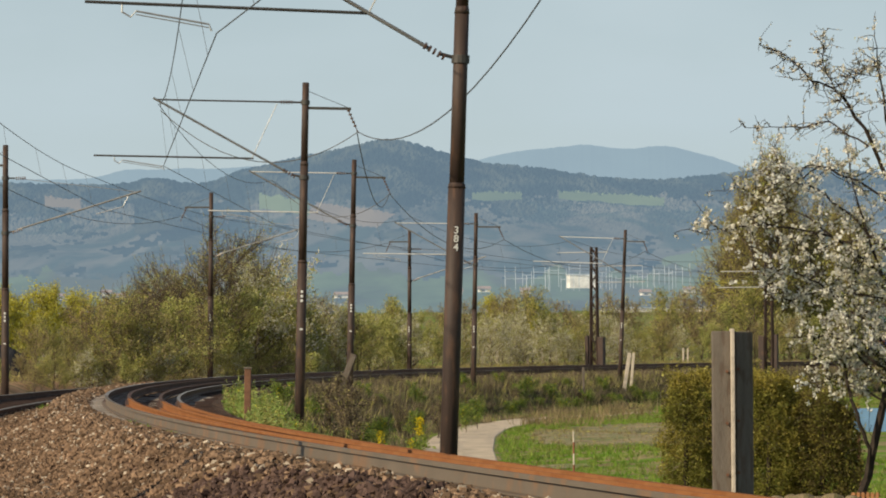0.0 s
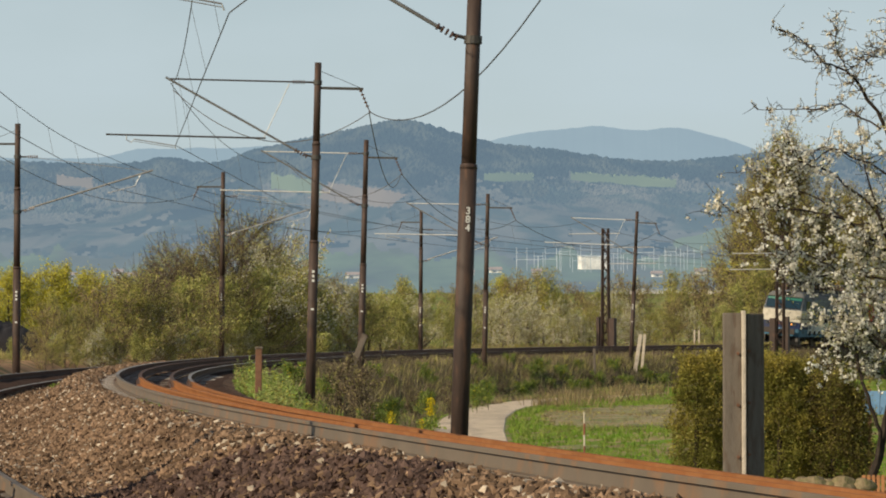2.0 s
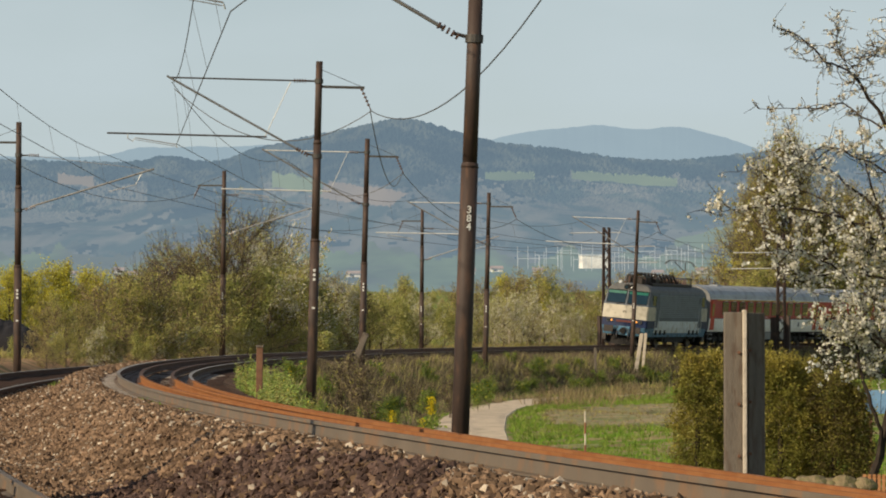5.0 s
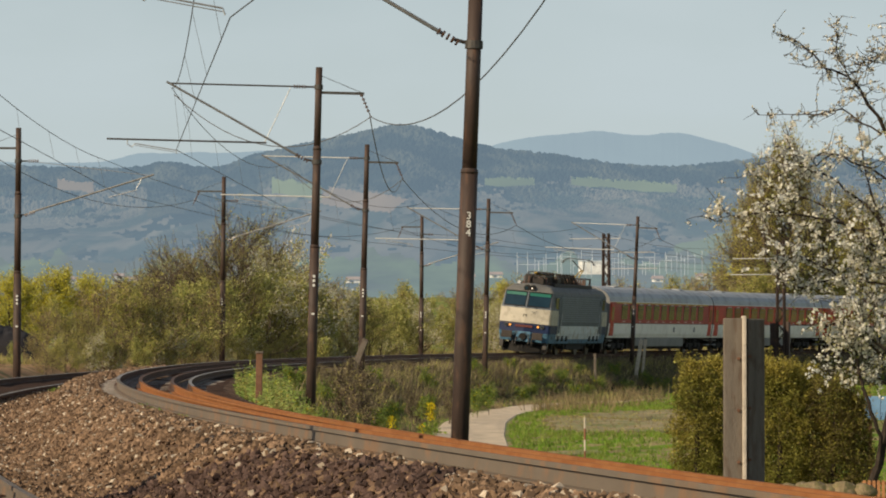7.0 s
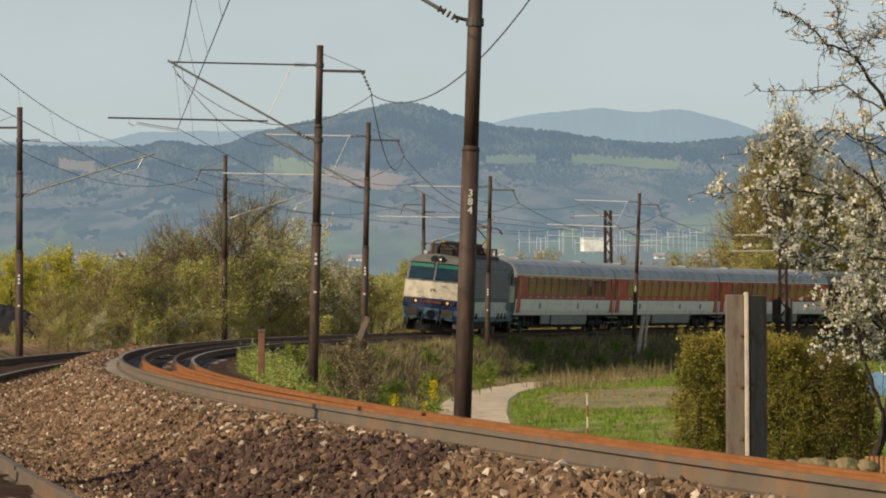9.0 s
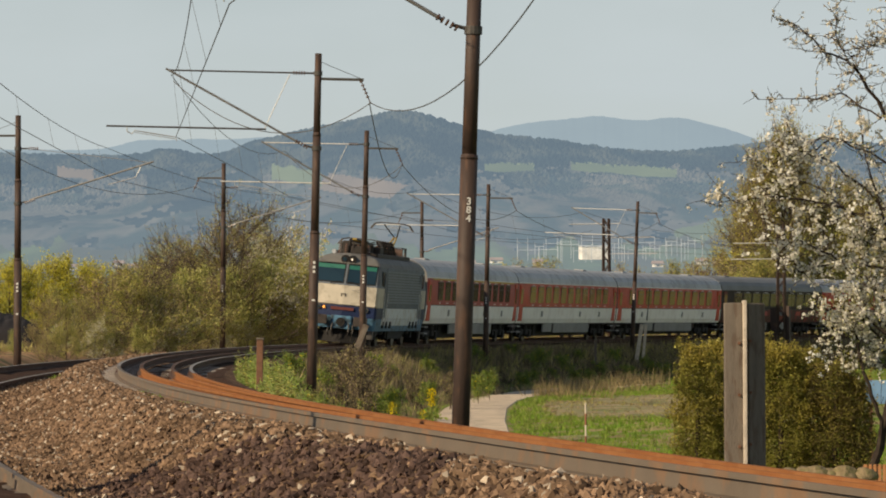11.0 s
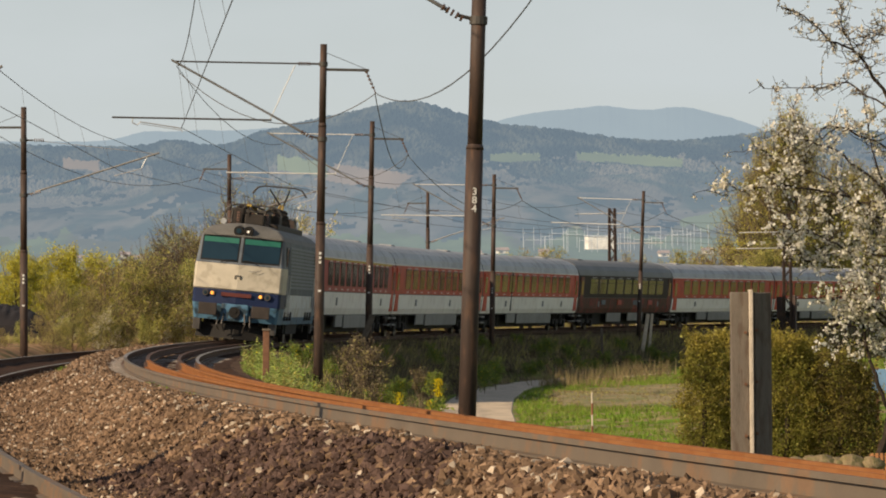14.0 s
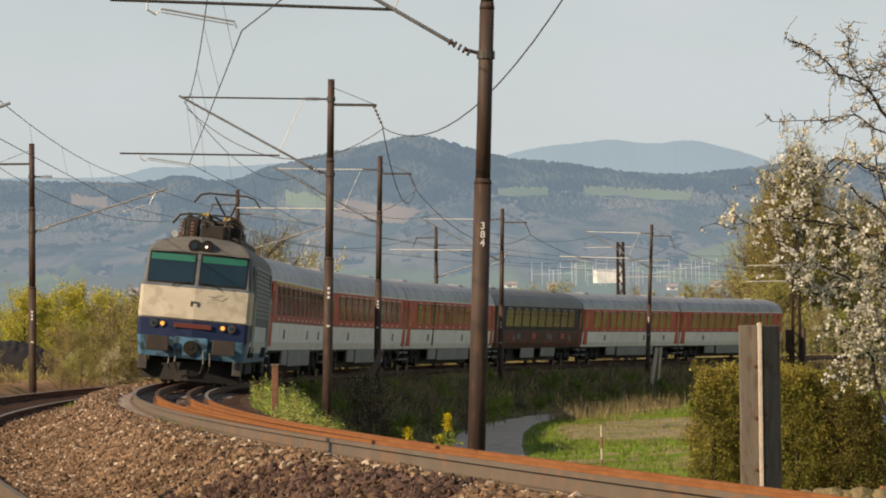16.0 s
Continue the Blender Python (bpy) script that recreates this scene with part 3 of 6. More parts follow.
M_ROOFEQ = mat("sooty_roof_gear", (0.030, 0.024, 0.020), 0.7, 0.2, 0.4, 4)
M_BUFFER = mat("buffer_grey", (0.04, 0.032, 0.027), 0.6, 0.2, 0.3, 4)
M_YELLOW = mat("yellow_stripe", (0.65, 0.45, 0.05), 0.5, 0, 0.1, 2)
M_PLATE = mat("red_plate", (0.11, 0.026, 0.02), 0.5, 0, 0.1, 2)
M_BRASS = mat("pantograph_yellow", (0.45, 0.30, 0.05), 0.5, 0.1, 0.2, 4)

WHEELSETS = []


def bogie(parent, y, base, r):
    """A two-axle bogie under a vehicle, wheelsets as its parts."""
    bm = bmesh.new()
    for x in (-1.05, 1.05):
        box(bm, x - 0.08, x + 0.08, -base / 2 - 0.7, base / 2 + 0.7, r - 0.05, r + 0.22, 0.03)
        for yy in (-base / 2, base / 2):
            box(bm, x - 0.16, x + 0.16, yy - 0.2, yy + 0.2, r - 0.22, r + 0.16, 0.03)
            tube(bm, [(x, yy - 0.35, r + .1), (x, yy - 0.35, r + 0.5)], 0.10, sides=8)
            tube(bm, [(x, yy + 0.35, r + .1), (x, yy + 0.35, r + 0.5)], 0.10, sides=8)
        tube(bm, [(x, 0, r - .05), (x, 0, r + .55)], 0.2, sides=10)
    box(bm, -1.0, 1.0, -0.35, 0.35, r - 0.1, r + 0.3, 0.03)
    b = part("bogie", bm, M_UNDER, parent, "black bogie")
    b.matrix_basis = pose(0, y, 0)
    for yy in (-base / 2, base / 2):
        bm = bmesh.new()
        for x in (-0.75, 0.75):
            sx = 1 if x > 0 else -1
            tube(bm, [(x - sx * 0.085, 0, 0), (x - sx * 0.055, 0, 0)], r + 0.028, sides=24)
            tube(bm, [(x - sx * 0.055, 0, 0), (x + sx * 0.07, 0, 0)], r, sides=24)
            tube(bm, [(x + sx * 0.07, 0, 0), (x + sx * 0.11, 0, 0)], r * 0.35, sides=12)
        tube(bm, [(-0.75, 0, 0), (0.75, 0, 0)], 0.09, sides=10)
        w = part("wheelset", bm, M_TREAD, b, "worn steel wheelset")
        w.matrix_basis = pose(0, yy, r)
        WHEELSETS.append((w, yy, r))
    return b


def span(sx, x, inner, outer):
    return sorted((sx * (x - inner), sx * (x + outer)))


def coupler(parent, y, d):
    bm = bmesh.new()
    tube(bm, [(0, y, 1.05), (0, y + d * 0.35, 1.05)], 0.09, sides=8)
    box(bm, -0.1, 0.1, y + d * 0.05 - .12, y + d * 0.05 + .12, 0.8, 1.15, 0.03)
    part("coupler", bm, M_UNDER, parent, "black screw coupler")


def buffers(parent, y, d):
    for x in (-0.875, 0.875):
        bm = bmesh.new()
        tube(bm, [(x, y, 1.06), (x, y + d * 0.45, 1.06)], 0.12, sides=12)
        box(bm, x - 0.30, x + 0.30, y + d * 0.45 - .03, y + d * 0.45 + .03, 0.86, 1.26, 0.025)
        part("buffer", bm, M_BUFFER, parent, "grey rectangular buffer")


def loco():
    th = empty("electric_locomotive", "grey, cream and blue electric locomotive with headlamps lit", "locomotive", "train vehicles")
    # plan outline at each height: half width, end y at the middle, set-back of the corners
    lv = [(0.72, 1.40, 7.72, .10), (0.97, 1.43, 7.83, .12), (1.25, 1.46, 7.95, .14), (1.27, 1.47, 7.95, .14), (1.72, 1.47, 7.93, .15), (1.76, 1.48, 7.98, .16), (2.58, 1.48, 7.90, .16), (2.62, 1.47, 7.84, .16), (3.48, 1.40, 7.45, .16), (3.62, 1.34, 7.36, .18), (3.80, 1.15, 7.20, .2), (3.92, 0.80, 7.02, .2), (3.97, 0.30, 6.9, .2)]
    def ring(z, w, y, c):
        half = [(-w, 0), (-w, 5.95), (-w, y - c - .20), (-w + .02, y - c - 0.07), (-w + .09, y - c), (-(w - .09) * .5, y - c * .5), (0, y), ((w - .09) * .5, y - c * .5), (w - .09, y - c), (w - .02, y - c - 0.07), (w, y - c - .20), (w, 5.95), (w, 0)]
        return [Vector((a, b, z)) for a, b in half] + [Vector((-a, -b, z)) for a, b in half]
    bm = bmesh.new()
    rings = [ring(*l) for l in lv]
    def paint(i, k):
        nose = 1 <= k <= 10 or 14 <= k <= 23
        z = (lv[i][0] + lv[i + 1][0]) / 2
        if z < 1.26:
            return 3 if z > 1 and not nose else 0
        if z < 1.74:
            return 1 if nose else 3
        if z < 2.6:
            return 2 if nose else 4
        return 4 if z < 3.5 else 5
    loft(bm, rings, mi=paint)
    part("body", bm, [M_SKY, M_NAVY, M_CREAM, M_SIDEW, M_LGREY, M_ROOFL], th, "grey body with cream, dark blue and light blue nose")
    # louvred side panels
    for sx in (-1, 1):
        for i in range(12):
            bm = bmesh.new()
            z = 1.95 + 0.12 * i
            w = 1.475 - max(0, z - 2.6) * 0.08
            box(bm, *span(sx, w, .012, .028), -5.6, 5.2, z, z + 0.075)
            part("louvre", bm, M_LOUVRE, th)
        # cab side window, door, step rails
        for e in (-1, 1):
            bm = bmesh.new()
            box(bm, *span(sx, 1.455, .02, .012), e * 6.35 - .42, e * 6.35 + .42, 2.65, 3.30, 0.01)
            part("cab_side_window", bm, M_GLASSL, th, "dark cab side window")
            bm = bmesh.new()
            box(bm, *span(sx, 1.475, .02, .012), e * 5.6 - .33, e * 5.6 + .33, 1.3, 3.25, 0.01)
            part("cab_door", bm, M_LGREY, th, "slate-grey cab door")
            for yy in (-.42, .42):
                bm = bmesh.new()
                tube(bm, [(sx * 1.52, e * 5.6 + yy, 1.0), (sx * 1.52, e * 5.6 + yy, 2.4)], 0.018, sides=6)
                part("handrail", bm, M_STEEL, th)
            for q in range(3):
                bm = bmesh.new()
                box(bm, *span(sx, 1.44, .03, .035), e * (3.2 + q * 1.1) - .2, e * (3.2 + q * 1.1) + .2, 0.85, 1.15, .02)
                part("grille", bm, M_UNDER, th, "dark vent grille low on the side")
    for e in (1, -1):
        for sx in (-1, 1):
            # raked windscreen with visor strip
            def pane(z0, z1, x0, x1, off, name, m, lab):
                bm = bmesh.new()
                pts = []
                for z, x in ((z0, x0), (z0, x1), (z1, x1), (z1, x0)):
                    k = (z - 2.62) / 0.86
                    yc = 7.84 - 0.39 * k - 0.16 * x / 1.28 + off
                    pts.append(Vector((sx * x, e * yc, z)))
                vs = [bm.verts.new(p) for p in pts]
                vb = [bm.verts.new(p - Vector((0, e * 0.05, 0))) for p in pts]
                bm.faces.new(vs)
                bm.faces.new(vb[::-1])
                for i in range(4):
                    bm.faces.new((vs[i], vs[(i + 1) % 4], vb[(i + 1) % 4], vb[i]))
                bmesh.ops.recalc_face_normals(bm, faces=bm.faces)
                return part(name, bm, m, th, lab)
            pane(2.66, 3.50, 0.05, 1.32, 0.014, "windscreen_frame", M_UNDER, "black rubber windscreen frame")
            pane(2.71, 3.46, 0.09, 1.285, 0.024, "windscreen", M_GLASSL, "dark blue-green windscreen pane")
            pane(3.28, 3.45, 0.10, 1.27, 0.030, "sun_visor", M_BLIND, "green sun visor strip")
            # wiper
            bm = bmesh.new()
            tube(bm, [(sx * 0.62, e * 7.90, 2.60), (sx * 0.5, e * 7.84, 2.70), (sx * 0.15, e * 7.86, 2.73)], 0.014, sides=5)
            part("wiper", bm, M_UNDER, th)
            # headlamp
            for x, rr in ((0.80, 0.06), (1.03, 0.075)):
                bm = bmesh.new()
                yy = 7.93 - 0.10
                tube(bm, [(sx * x, e * (yy - .08), 1.585), (sx * x, e * (yy + .075), 1.585)], rr + .03, sides=16)
                h = part("lamp_housing", bm, M_DARKSTEEL, th)
                bm = bmesh.new()
                tube(bm, [(sx * x, e * (yy + .07), 1.585), (sx * x, e * (yy + .09), 1.585)], rr if x < 1 else rr * .8, rr * .7, sides=16)
                part("headlamp", bm, (M_LAMP if x < 1 else M_GLASSL) if e > 0 else M_PLATE, th, "glowing warm headlamp" if x < 1 and e > 0 else "unlit lamp lens")
        bm = bmesh.new()
        box(bm, -0.50, 0.50, e * 7.945 - .02, e * 7.945 + .02, 1.515, 1.64)
        part("number_panel", bm, M_PLATE, th, "dull red number panel, writing unreadable")
        # cream fillets and badge
        bm = bmesh.new()
        for x0, x1, z0, z1 in ((-.10, .10, 2.20, 2.23), (-.10, -.07, 2.10, 2.23), (.07, .10, 2.10, 2.23)):
            box(bm, x0, x1, e * 7.95 - .02, e * 7.95 + .02, z0, z1)
        part("badge", bm, M_DARKSTEEL, th, "small dark badge")
        bm = bmesh.new()
        tube(bm, [(-.75, e * 7.90, 2.45), (-.55, e * 7.955, 2.38), (-.35, e * 7.955, 2.40)], 0.009, sides=5)
        part("emblem", bm, M_LGREY, th, "grey winged emblem")
        # top lamp pod
        bm = bmesh.new()
        for x in (-.16, .16):
            tube(bm, [(x, e * 7.05, 3.72), (x, e * 7.42, 3.70)], 0.17, 0.165, 16)
        part("top_lamp_pod", bm, M_UNDER, th, "black twin top lamp pod")
        for x in (-.16, .16):
            bm = bmesh.new()
            tube(bm, [(x, e * 7.42, 3.70), (x, e * 7.435, 3.70)], 0.04 if x < 0 else 0.09, sides=14)
            part("top_lamp", bm, M_LAMPW if (x < 0 and e > 0) else M_GLASSL, th)
        # gutter line
        bm = bmesh.new()
        box(bm, -1.3, 1.3, e * 7.42 - .03, e * 7.42 + .03, 3.52, 3.56)
        part("rain_gutter", bm, M_ROOFL, th)
        buffers(th, e * 7.75, e)
        coupler(th, e * 7.75, e)
        bm = bmesh.new()
        box(bm, -0.45, 0.45, e * 7.9 - .08, e * 7.9 + .08, 0.70, 1.28, 0.06)
        part("coupler_bracket", bm, M_SKY, th, "light blue coupler bracket")
        bm = bmesh.new()
        tube(bm, [(0, e * 7.95, 1.0), (0, e * 8.08, 1.0)], 0.19, sides=16)
        part("coupler_plate", bm, M_UNDER, th)
        # snow plough
        bm = bmesh.new()
        loft(bm, [[Vector((x, e * (7.35 + .4 * (1 - abs(x) / 1.3)), 0.12)), Vector((x, e * (7.3 + .4 * (1 - abs(x) / 1.3)), 0.12)), Vector((x, e * (7.15 + .4 * (1 - abs(x) / 1.3)), 0.62)), Vector((x, e * (7.2 + .4 * (1 - abs(x) / 1.3)), 0.62))] for x in (-1.3, -.65, 0, .65, 1.3)])
        part("snow_plough", bm, M_UNDER, th, "black snow plough")
        for sx in (-1, 1):
            bm = bmesh.new()
            tube(bm, [(sx * 0.35, e * 8.0, .95), (sx * .38, e * 8.1, .6), (sx * .30, e * 7.9, .35)], 0.03, sides=6)
            tube(bm, [(sx * 0.52, e * 7.95, .9), (sx * .55, e * 8.05, .55), (sx * .5, e * 7.9, .40)], 0.025, sides=6)
            part("air_hose", bm, M_DARKSTEEL, th, "air brake hose")
            bm = bmesh.new()
            box(bm, *span(sx, 1.25, .12, .12), e * 7.55 - .2, e * 7.55 + .2, .35, .72, .02)
            part("step", bm, M_DARKSTEEL, th)
    # underframe between bogies
    bm = bmesh.new()
    box(bm, -1.25, 1.25, -2.2, 2.2, 0.35, 0.95, 0.05)
    part("underframe_boxes", bm, M_UNDER, th)
    for y in (4.15, -4.15):
        bogie(th, y, 3.2, 0.6)
    # roof equipment
    bm = bmesh.new()
    box(bm, -0.95, 0.95, -5.0, 5.3, 3.78, 4.06, 0.06)
    part("roof_hood", bm, M_ROOFEQ, th, "long roof equipment hood")
    bm = bmesh.new()
    for y in np.arange(-4.4, 4.0, 0.62):
        for x in (-.62, .62):
            tube(bm, [(x, y, 4.05), (x, y, 4.38)], 0.07, 0.045, 8)
    for x in (-.62, .62):
        tube(bm, [(x, -4.4, 4.4), (x, 3.6, 4.4)], 0.03, sides=6)
    part("roof_insulators", bm, M_INSUL, th, "row of roof insulators with busbar")
    bm = bmesh.new()
    for y in (-2.4, -.2, 1.9):
        box(bm, -.5, .5, y - .45, y + .45, 4.05, 4.30, .05)
    part("roof_resistor_box", bm, M_ROOFEQ, th)
    def panto(y, d, up):
        p = part("pantograph", pbm(y), M_DARKSTEEL, th, "raised single-arm pantograph" if up else "folded pantograph")
        z0 = 4.5
        knee = (0, y + d * 1.0, z0 + (0.10 if not up else 0.42))
        head = (y - d * 0.35 if up else y - d * 0.9, 5.55 if up else z0 + .14)
        bm = bmesh.new()
        tube(bm, [(-.12, y - d * .4, z0), (-.05, knee[1], knee[2])], 0.045, sides=6)
        tube(bm, [(.12, y - d * .4, z0), (.05, knee[1], knee[2])], 0.045, sides=6)
        part("lower_arm", bm, M_BRASS, p, "yellow lower arm")
        bm = bmesh.new()
        tube(bm, [(-.06, knee[1], knee[2]), (-.35, head[0], head[1] - .12)], 0.03, sides=6)
        tube(bm, [(.06, knee[1], knee[2]), (.35, head[0], head[1] - .12)], 0.03, sides=6)
        part("upper_arm", bm, M_DARKSTEEL, p)
        bm = bmesh.new()
        for q in (-.18, .18):
            tube(bm, [(-.98, head[0] + q, head[1] - .30), (-.8, head[0] + q, head[1] - .06), (-.55, head[0] + q, head[1]), (.55, head[0] + q, head[1]), (.8, head[0] + q, head[1] - .06), (.98, head[0] + q, head[1] - .30)], 0.025, sides=6)
        tube(bm, [(-.35, head[0] - .18, head[1] - .1), (-.35, head[0] + .18, head[1] - .1)], 0.02, sides=5)
        tube(bm, [(.35, head[0] - .18, head[1] - .1), (.35, head[0] + .18, head[1] - .1)], 0.02, sides=5)
        part("collector_head", bm, M_DARKSTEEL, p)
    def pbm(y):
        bm = bmesh.new()
        for x in (-.55, .55):
            box(bm, x - .04, x + .04, y - .9, y + .9, 4.38, 4.46)
            for yy in (-.8, .8):
                tube(bm, [(x, y + yy, 4.0), (x, y + yy, 4.4)], 0.08, 0.05, 8)
        for yy in (-.8, .8):
            box(bm, -.55, .55, y + yy - .04, y + yy + .04, 4.38, 4.46)
        return bm
    for i, (x0, x1, y0, y1, z1) in enumerate(((-.55, .1, 5.9, 6.4, 4.32), (.15, .5, 5.6, 6.2, 4.5), (-.5, -.2, 4.6, 5.4, 4.46), (-.9, -.5, 3.4, 4.4, 4.35))):
        bm = bmesh.new()
        box(bm, x0, x1, y0, y1, 3.95, z1, .05)
        part("roof_apparatus", bm, M_ROOFEQ, th, "dark high-voltage roof apparatus")
    for x, y in ((.62, 6.1), (-.62, 6.1), (.3, 6.35), (-.05, 5.2)):
        bm = bmesh.new()
        for i in range(5):
            tube(bm, [(x, y, 3.95 + .09 * i), (x, y, 4.0 + .09 * i)], .085, .06, 10)
        part("roof_insulator", bm, M_INSUL, th, "ribbed roof insulator")
    for i in range(6):
        y = 2.9 - .85 * i
        for x in (-.72, .72):
            bm = bmesh.new()
            tube(bm, [(x, y - .45, 3.92), (x * .8, y + .45, 4.62)], 0.075, 0.05, 8)
            for q in (.25, .45, .65, .85):
                c = Vector((x, y - .45, 3.92)).lerp(Vector((x * .8, y + .45, 4.62)), q)
                tube(bm, [c, c + Vector((0, .05, .04))], 0.10, 0.10, 8)
            part("roof_bushing", bm, M_ROOFEQ, th, "dark slanting roof insulator")
    panto(5.3, 1, False)
    panto(-5.3, -1, True)
    rng = random.Random(5)
    for i in range(9):
        x, y = rng.uniform(-.75, .75), rng.uniform(4.4, 6.4)
        bm = bmesh.new()
        tube(bm, [(x, y, 3.95), (x + rng.uniform(-.1, .1), y + .2, 4.35 + rng.uniform(0, .15)), (x + rng.uniform(-.45, .45), y - rng.uniform(.1, .7), 4.42 + rng.uniform(-.1, .15))], 0.028, sides=6)
        part("high_voltage_lead", bm, M_ROOFEQ, th, "dark bent conductor on the roof")
    bm = bmesh.new()
    tube(bm, [(0.75, 6.2, 3.85), (0.75, 6.5, 3.98), (0.75, 6.85, 4.0)], 0.06, 0.10, 10)
    part("horn", bm, M_STEEL, th, "shiny warning horn")
    return th


def coach(style, L):
    W = 1.43
    red = style != "diner"
    label = {"first": "red and white passenger coach with yellow stripe above its windows", "plain": "red and white passenger coach with grey roof", "bar": "red and white passenger coach with a dark door seam", "diner": "dark brown dining coach with wide windows and reddish panels"}[style]
    th = empty("passenger_coach", label, "railway coach", "train vehicles")
    prof = [(1.36, 1.05), (W, 1.30), (1.455, 1.92), (1.455, 1.95), (1.44, 2.6), (1.40, 3.20), (1.385, 3.24), (1.30, 3.52), (1.08, 3.76), (0.72, 3.93), (0.30, 4.02), (0, 4.05)]
    sec = [Vector((-a, 0, z)) for a, z in prof] + [Vector((a, 0, z)) for a, z in prof[::-1][1:]]
    n = len(sec)
    hi = (M_CRIMSON if style == "first" else M_RED) if red else M_GREENBAND
    glass = M_GLASSP if style == "first" else M_GLASSC if red else M_GLASSD
    lo = M_COACHW if red else M_DINER
    def strip(a, b, name, m, lab=""):
        bm = bmesh.new()
        for sgn in (-1, 1):
            loft(bm, [[Vector((sgn * x, y, z)) for x, z in prof[a:b + 1]] for y in np.linspace(-L / 2, L / 2, 5)], closed=False)
        ob = part(name, bm, m, th, lab)
        return ob
    strip(0, 2, "lower_side", lo, "pale lower side panels" if red else "dark red-brown lower panels")
    strip(2, 3, "waist_line", M_DARKSTEEL)
    strip(3, 5, "window_band", hi, ("crimson window band" if style == "first" else "red window band") if red else "dark brown window band")
    bm = bmesh.new()
    rp = prof[5:]
    full = [(-a, z) for a, z in rp] + [(a, z) for a, z in rp[::-1][1:]]
    loft(bm, [[Vector((x, y, z)) for x, z in full] for y in np.linspace(-L / 2, L / 2, 15)], closed=False)
    part("roof", bm, M_COACHROOF if red else M_ROOFDARK, th, "curved grey coach roof")
    for e in (-1, 1):
        bm = bmesh.new()
        vs = [bm.verts.new((p.x, e * (L / 2 - 0.01), p.z)) for p in sec]
        bm.faces.new(vs if e < 0 else vs[::-1])
        part("end_wall", bm, M_SKIRT, th)
    bm = bmesh.new()
    box(bm, -1.34, 1.34, -L / 2 + .05, L / 2 - .05, 0.98, 1.12)
    part("floor_frame", bm, M_UNDER, th)
    # windows
    cnt = 11 if red else 9
    for sx in (-1, 1):
        for i in range(cnt):
            y = (i - (cnt - 1) / 2) * (0.0737 if red else 0.0885) * L
            wd = 0.68 if red else 0.9
            bm = bmesh.new()
            box(bm, *span(sx, 1.425, .03, .024), y - wd - .04, y + wd + .04, 2.13, 3.06, 0.02)
            f = part("window_frame", bm, M_DARKSTEEL, th, "dark window frame")
            bm = bmesh.new()
            box(bm, *span(sx, 1.425, .02, .034), y - wd, y + wd, 2.17, 2.78)
            part("pane", bm, glass, f)
            bm = bmesh.new()
            box(bm, *span(sx, 1.425, .02, .034), y - wd, y + wd, 2.81, 3.02)
            part("hopper_pane", bm, glass, f)
            bm = bmesh.new()
            box(bm, *span(sx, 1.41, .01, .045), y - wd * .5, y + wd * .35, 3.085, 3.115)
            part("drip_strip", bm, M_COACHW, th, "short pale strip over the window")
            if red:
                bm = bmesh.new()
                box(bm, *span(sx, 1.45, .01, .018), y - .22, y + .22, 2.02, 2.06)
                part("label_strip", bm, M_COACHW, th, "small pale lettering strip, unreadable")
        bm = bmesh.new()
        box(bm, *span(sx, 1.39, .02, .035), -L / 2 + .1, L / 2 - .1, 3.205, 3.25)
        part("gutter", bm, M_COACHW if red else M_SKIRT, th, "pale roof gutter")
        if style == "first":
            bm = bmesh.new()
            box(bm, *span(sx, 1.40, .01, .03), -L / 2 + 1.6, L / 2 - 1.6, 3.135, 3.185)
            part("class_stripe", bm, M_YELLOW, th, "thin yellow stripe above the windows")
        for e in (-1, 1):
            y = e * (L / 2 - 0.75)
            bm = bmesh.new()
            box(bm, *span(sx, 1.43, .03, .03), y - .45, y + .45, 1.18, 3.12, .02)
            d = part("door", bm, M_RED if red else M_DINER, th, "red entrance door" if red else "dark entrance door")
            bm = bmesh.new()
            box(bm, *span(sx, 1.45, .02, .022), y - .24, y + .24, 2.1, 2.9, .01)
            part("door_window", bm, M_GLASSC, d)
            bm = bmesh.new()
            box(bm, *span(sx, 1.3, .1, .12), y - .4, y + .4, 0.55, 0.62)
            box(bm, *span(sx, 1.3, .1, .12), y - .4, y + .4, 0.85, 0.92)
            part("step", bm, M_SKIRT, th)
        if style == "bar":
            bm = bmesh.new()
            box(bm, *span(sx, 1.445, .01, .03), 6.0, 6.14, 1.2, 3.2)
            part("door_seam", bm, M_UNDER, th)
        for y0, y1, z0 in ((-6.2, 3.6, .5), (4.1, 6.4, .55)) if style != "diner" else ((-5.0, -1.0, .55), (1.0, 4.6, .5)):
            bm = bmesh.new()
            box(bm, *span(sx, 1.33, .05, .03), y0, y1, z0, 1.03, .03)
            part("skirt", bm, M_SKIRT, th, "grey equipment skirt below the body")
        for yy in (-3.0, 7.4, -8.6):
            bm = bmesh.new()
            box(bm, *span(sx, 1.445, .01, .022), yy - .16, yy + .16, 1.42, 1.72)
            part("notice_plate", bm, M_SKIRT, th, "small grey notice, unreadable")
        if style == "diner":
            for i in range(4):
                bm = bmesh.new()
                yy = -6.4 + i * 4.2
                box(bm, *span(sx, 1.445, .01, .024), yy - .55, yy + .55, 1.52, 1.80, .02)
                part("picture_panel", bm, M_LGREY if i % 2 else M_CRIMSON, th, "small grey decorative panel" if i % 2 else "small red decorative panel")
    bm = bmesh.new()
    box(bm, -1.0, 1.0, -7.2, 7.2, 0.30, 1.0, .04)
    part("underfloor_equipment", bm, M_UNDER, th, "black underfloor equipment boxes")
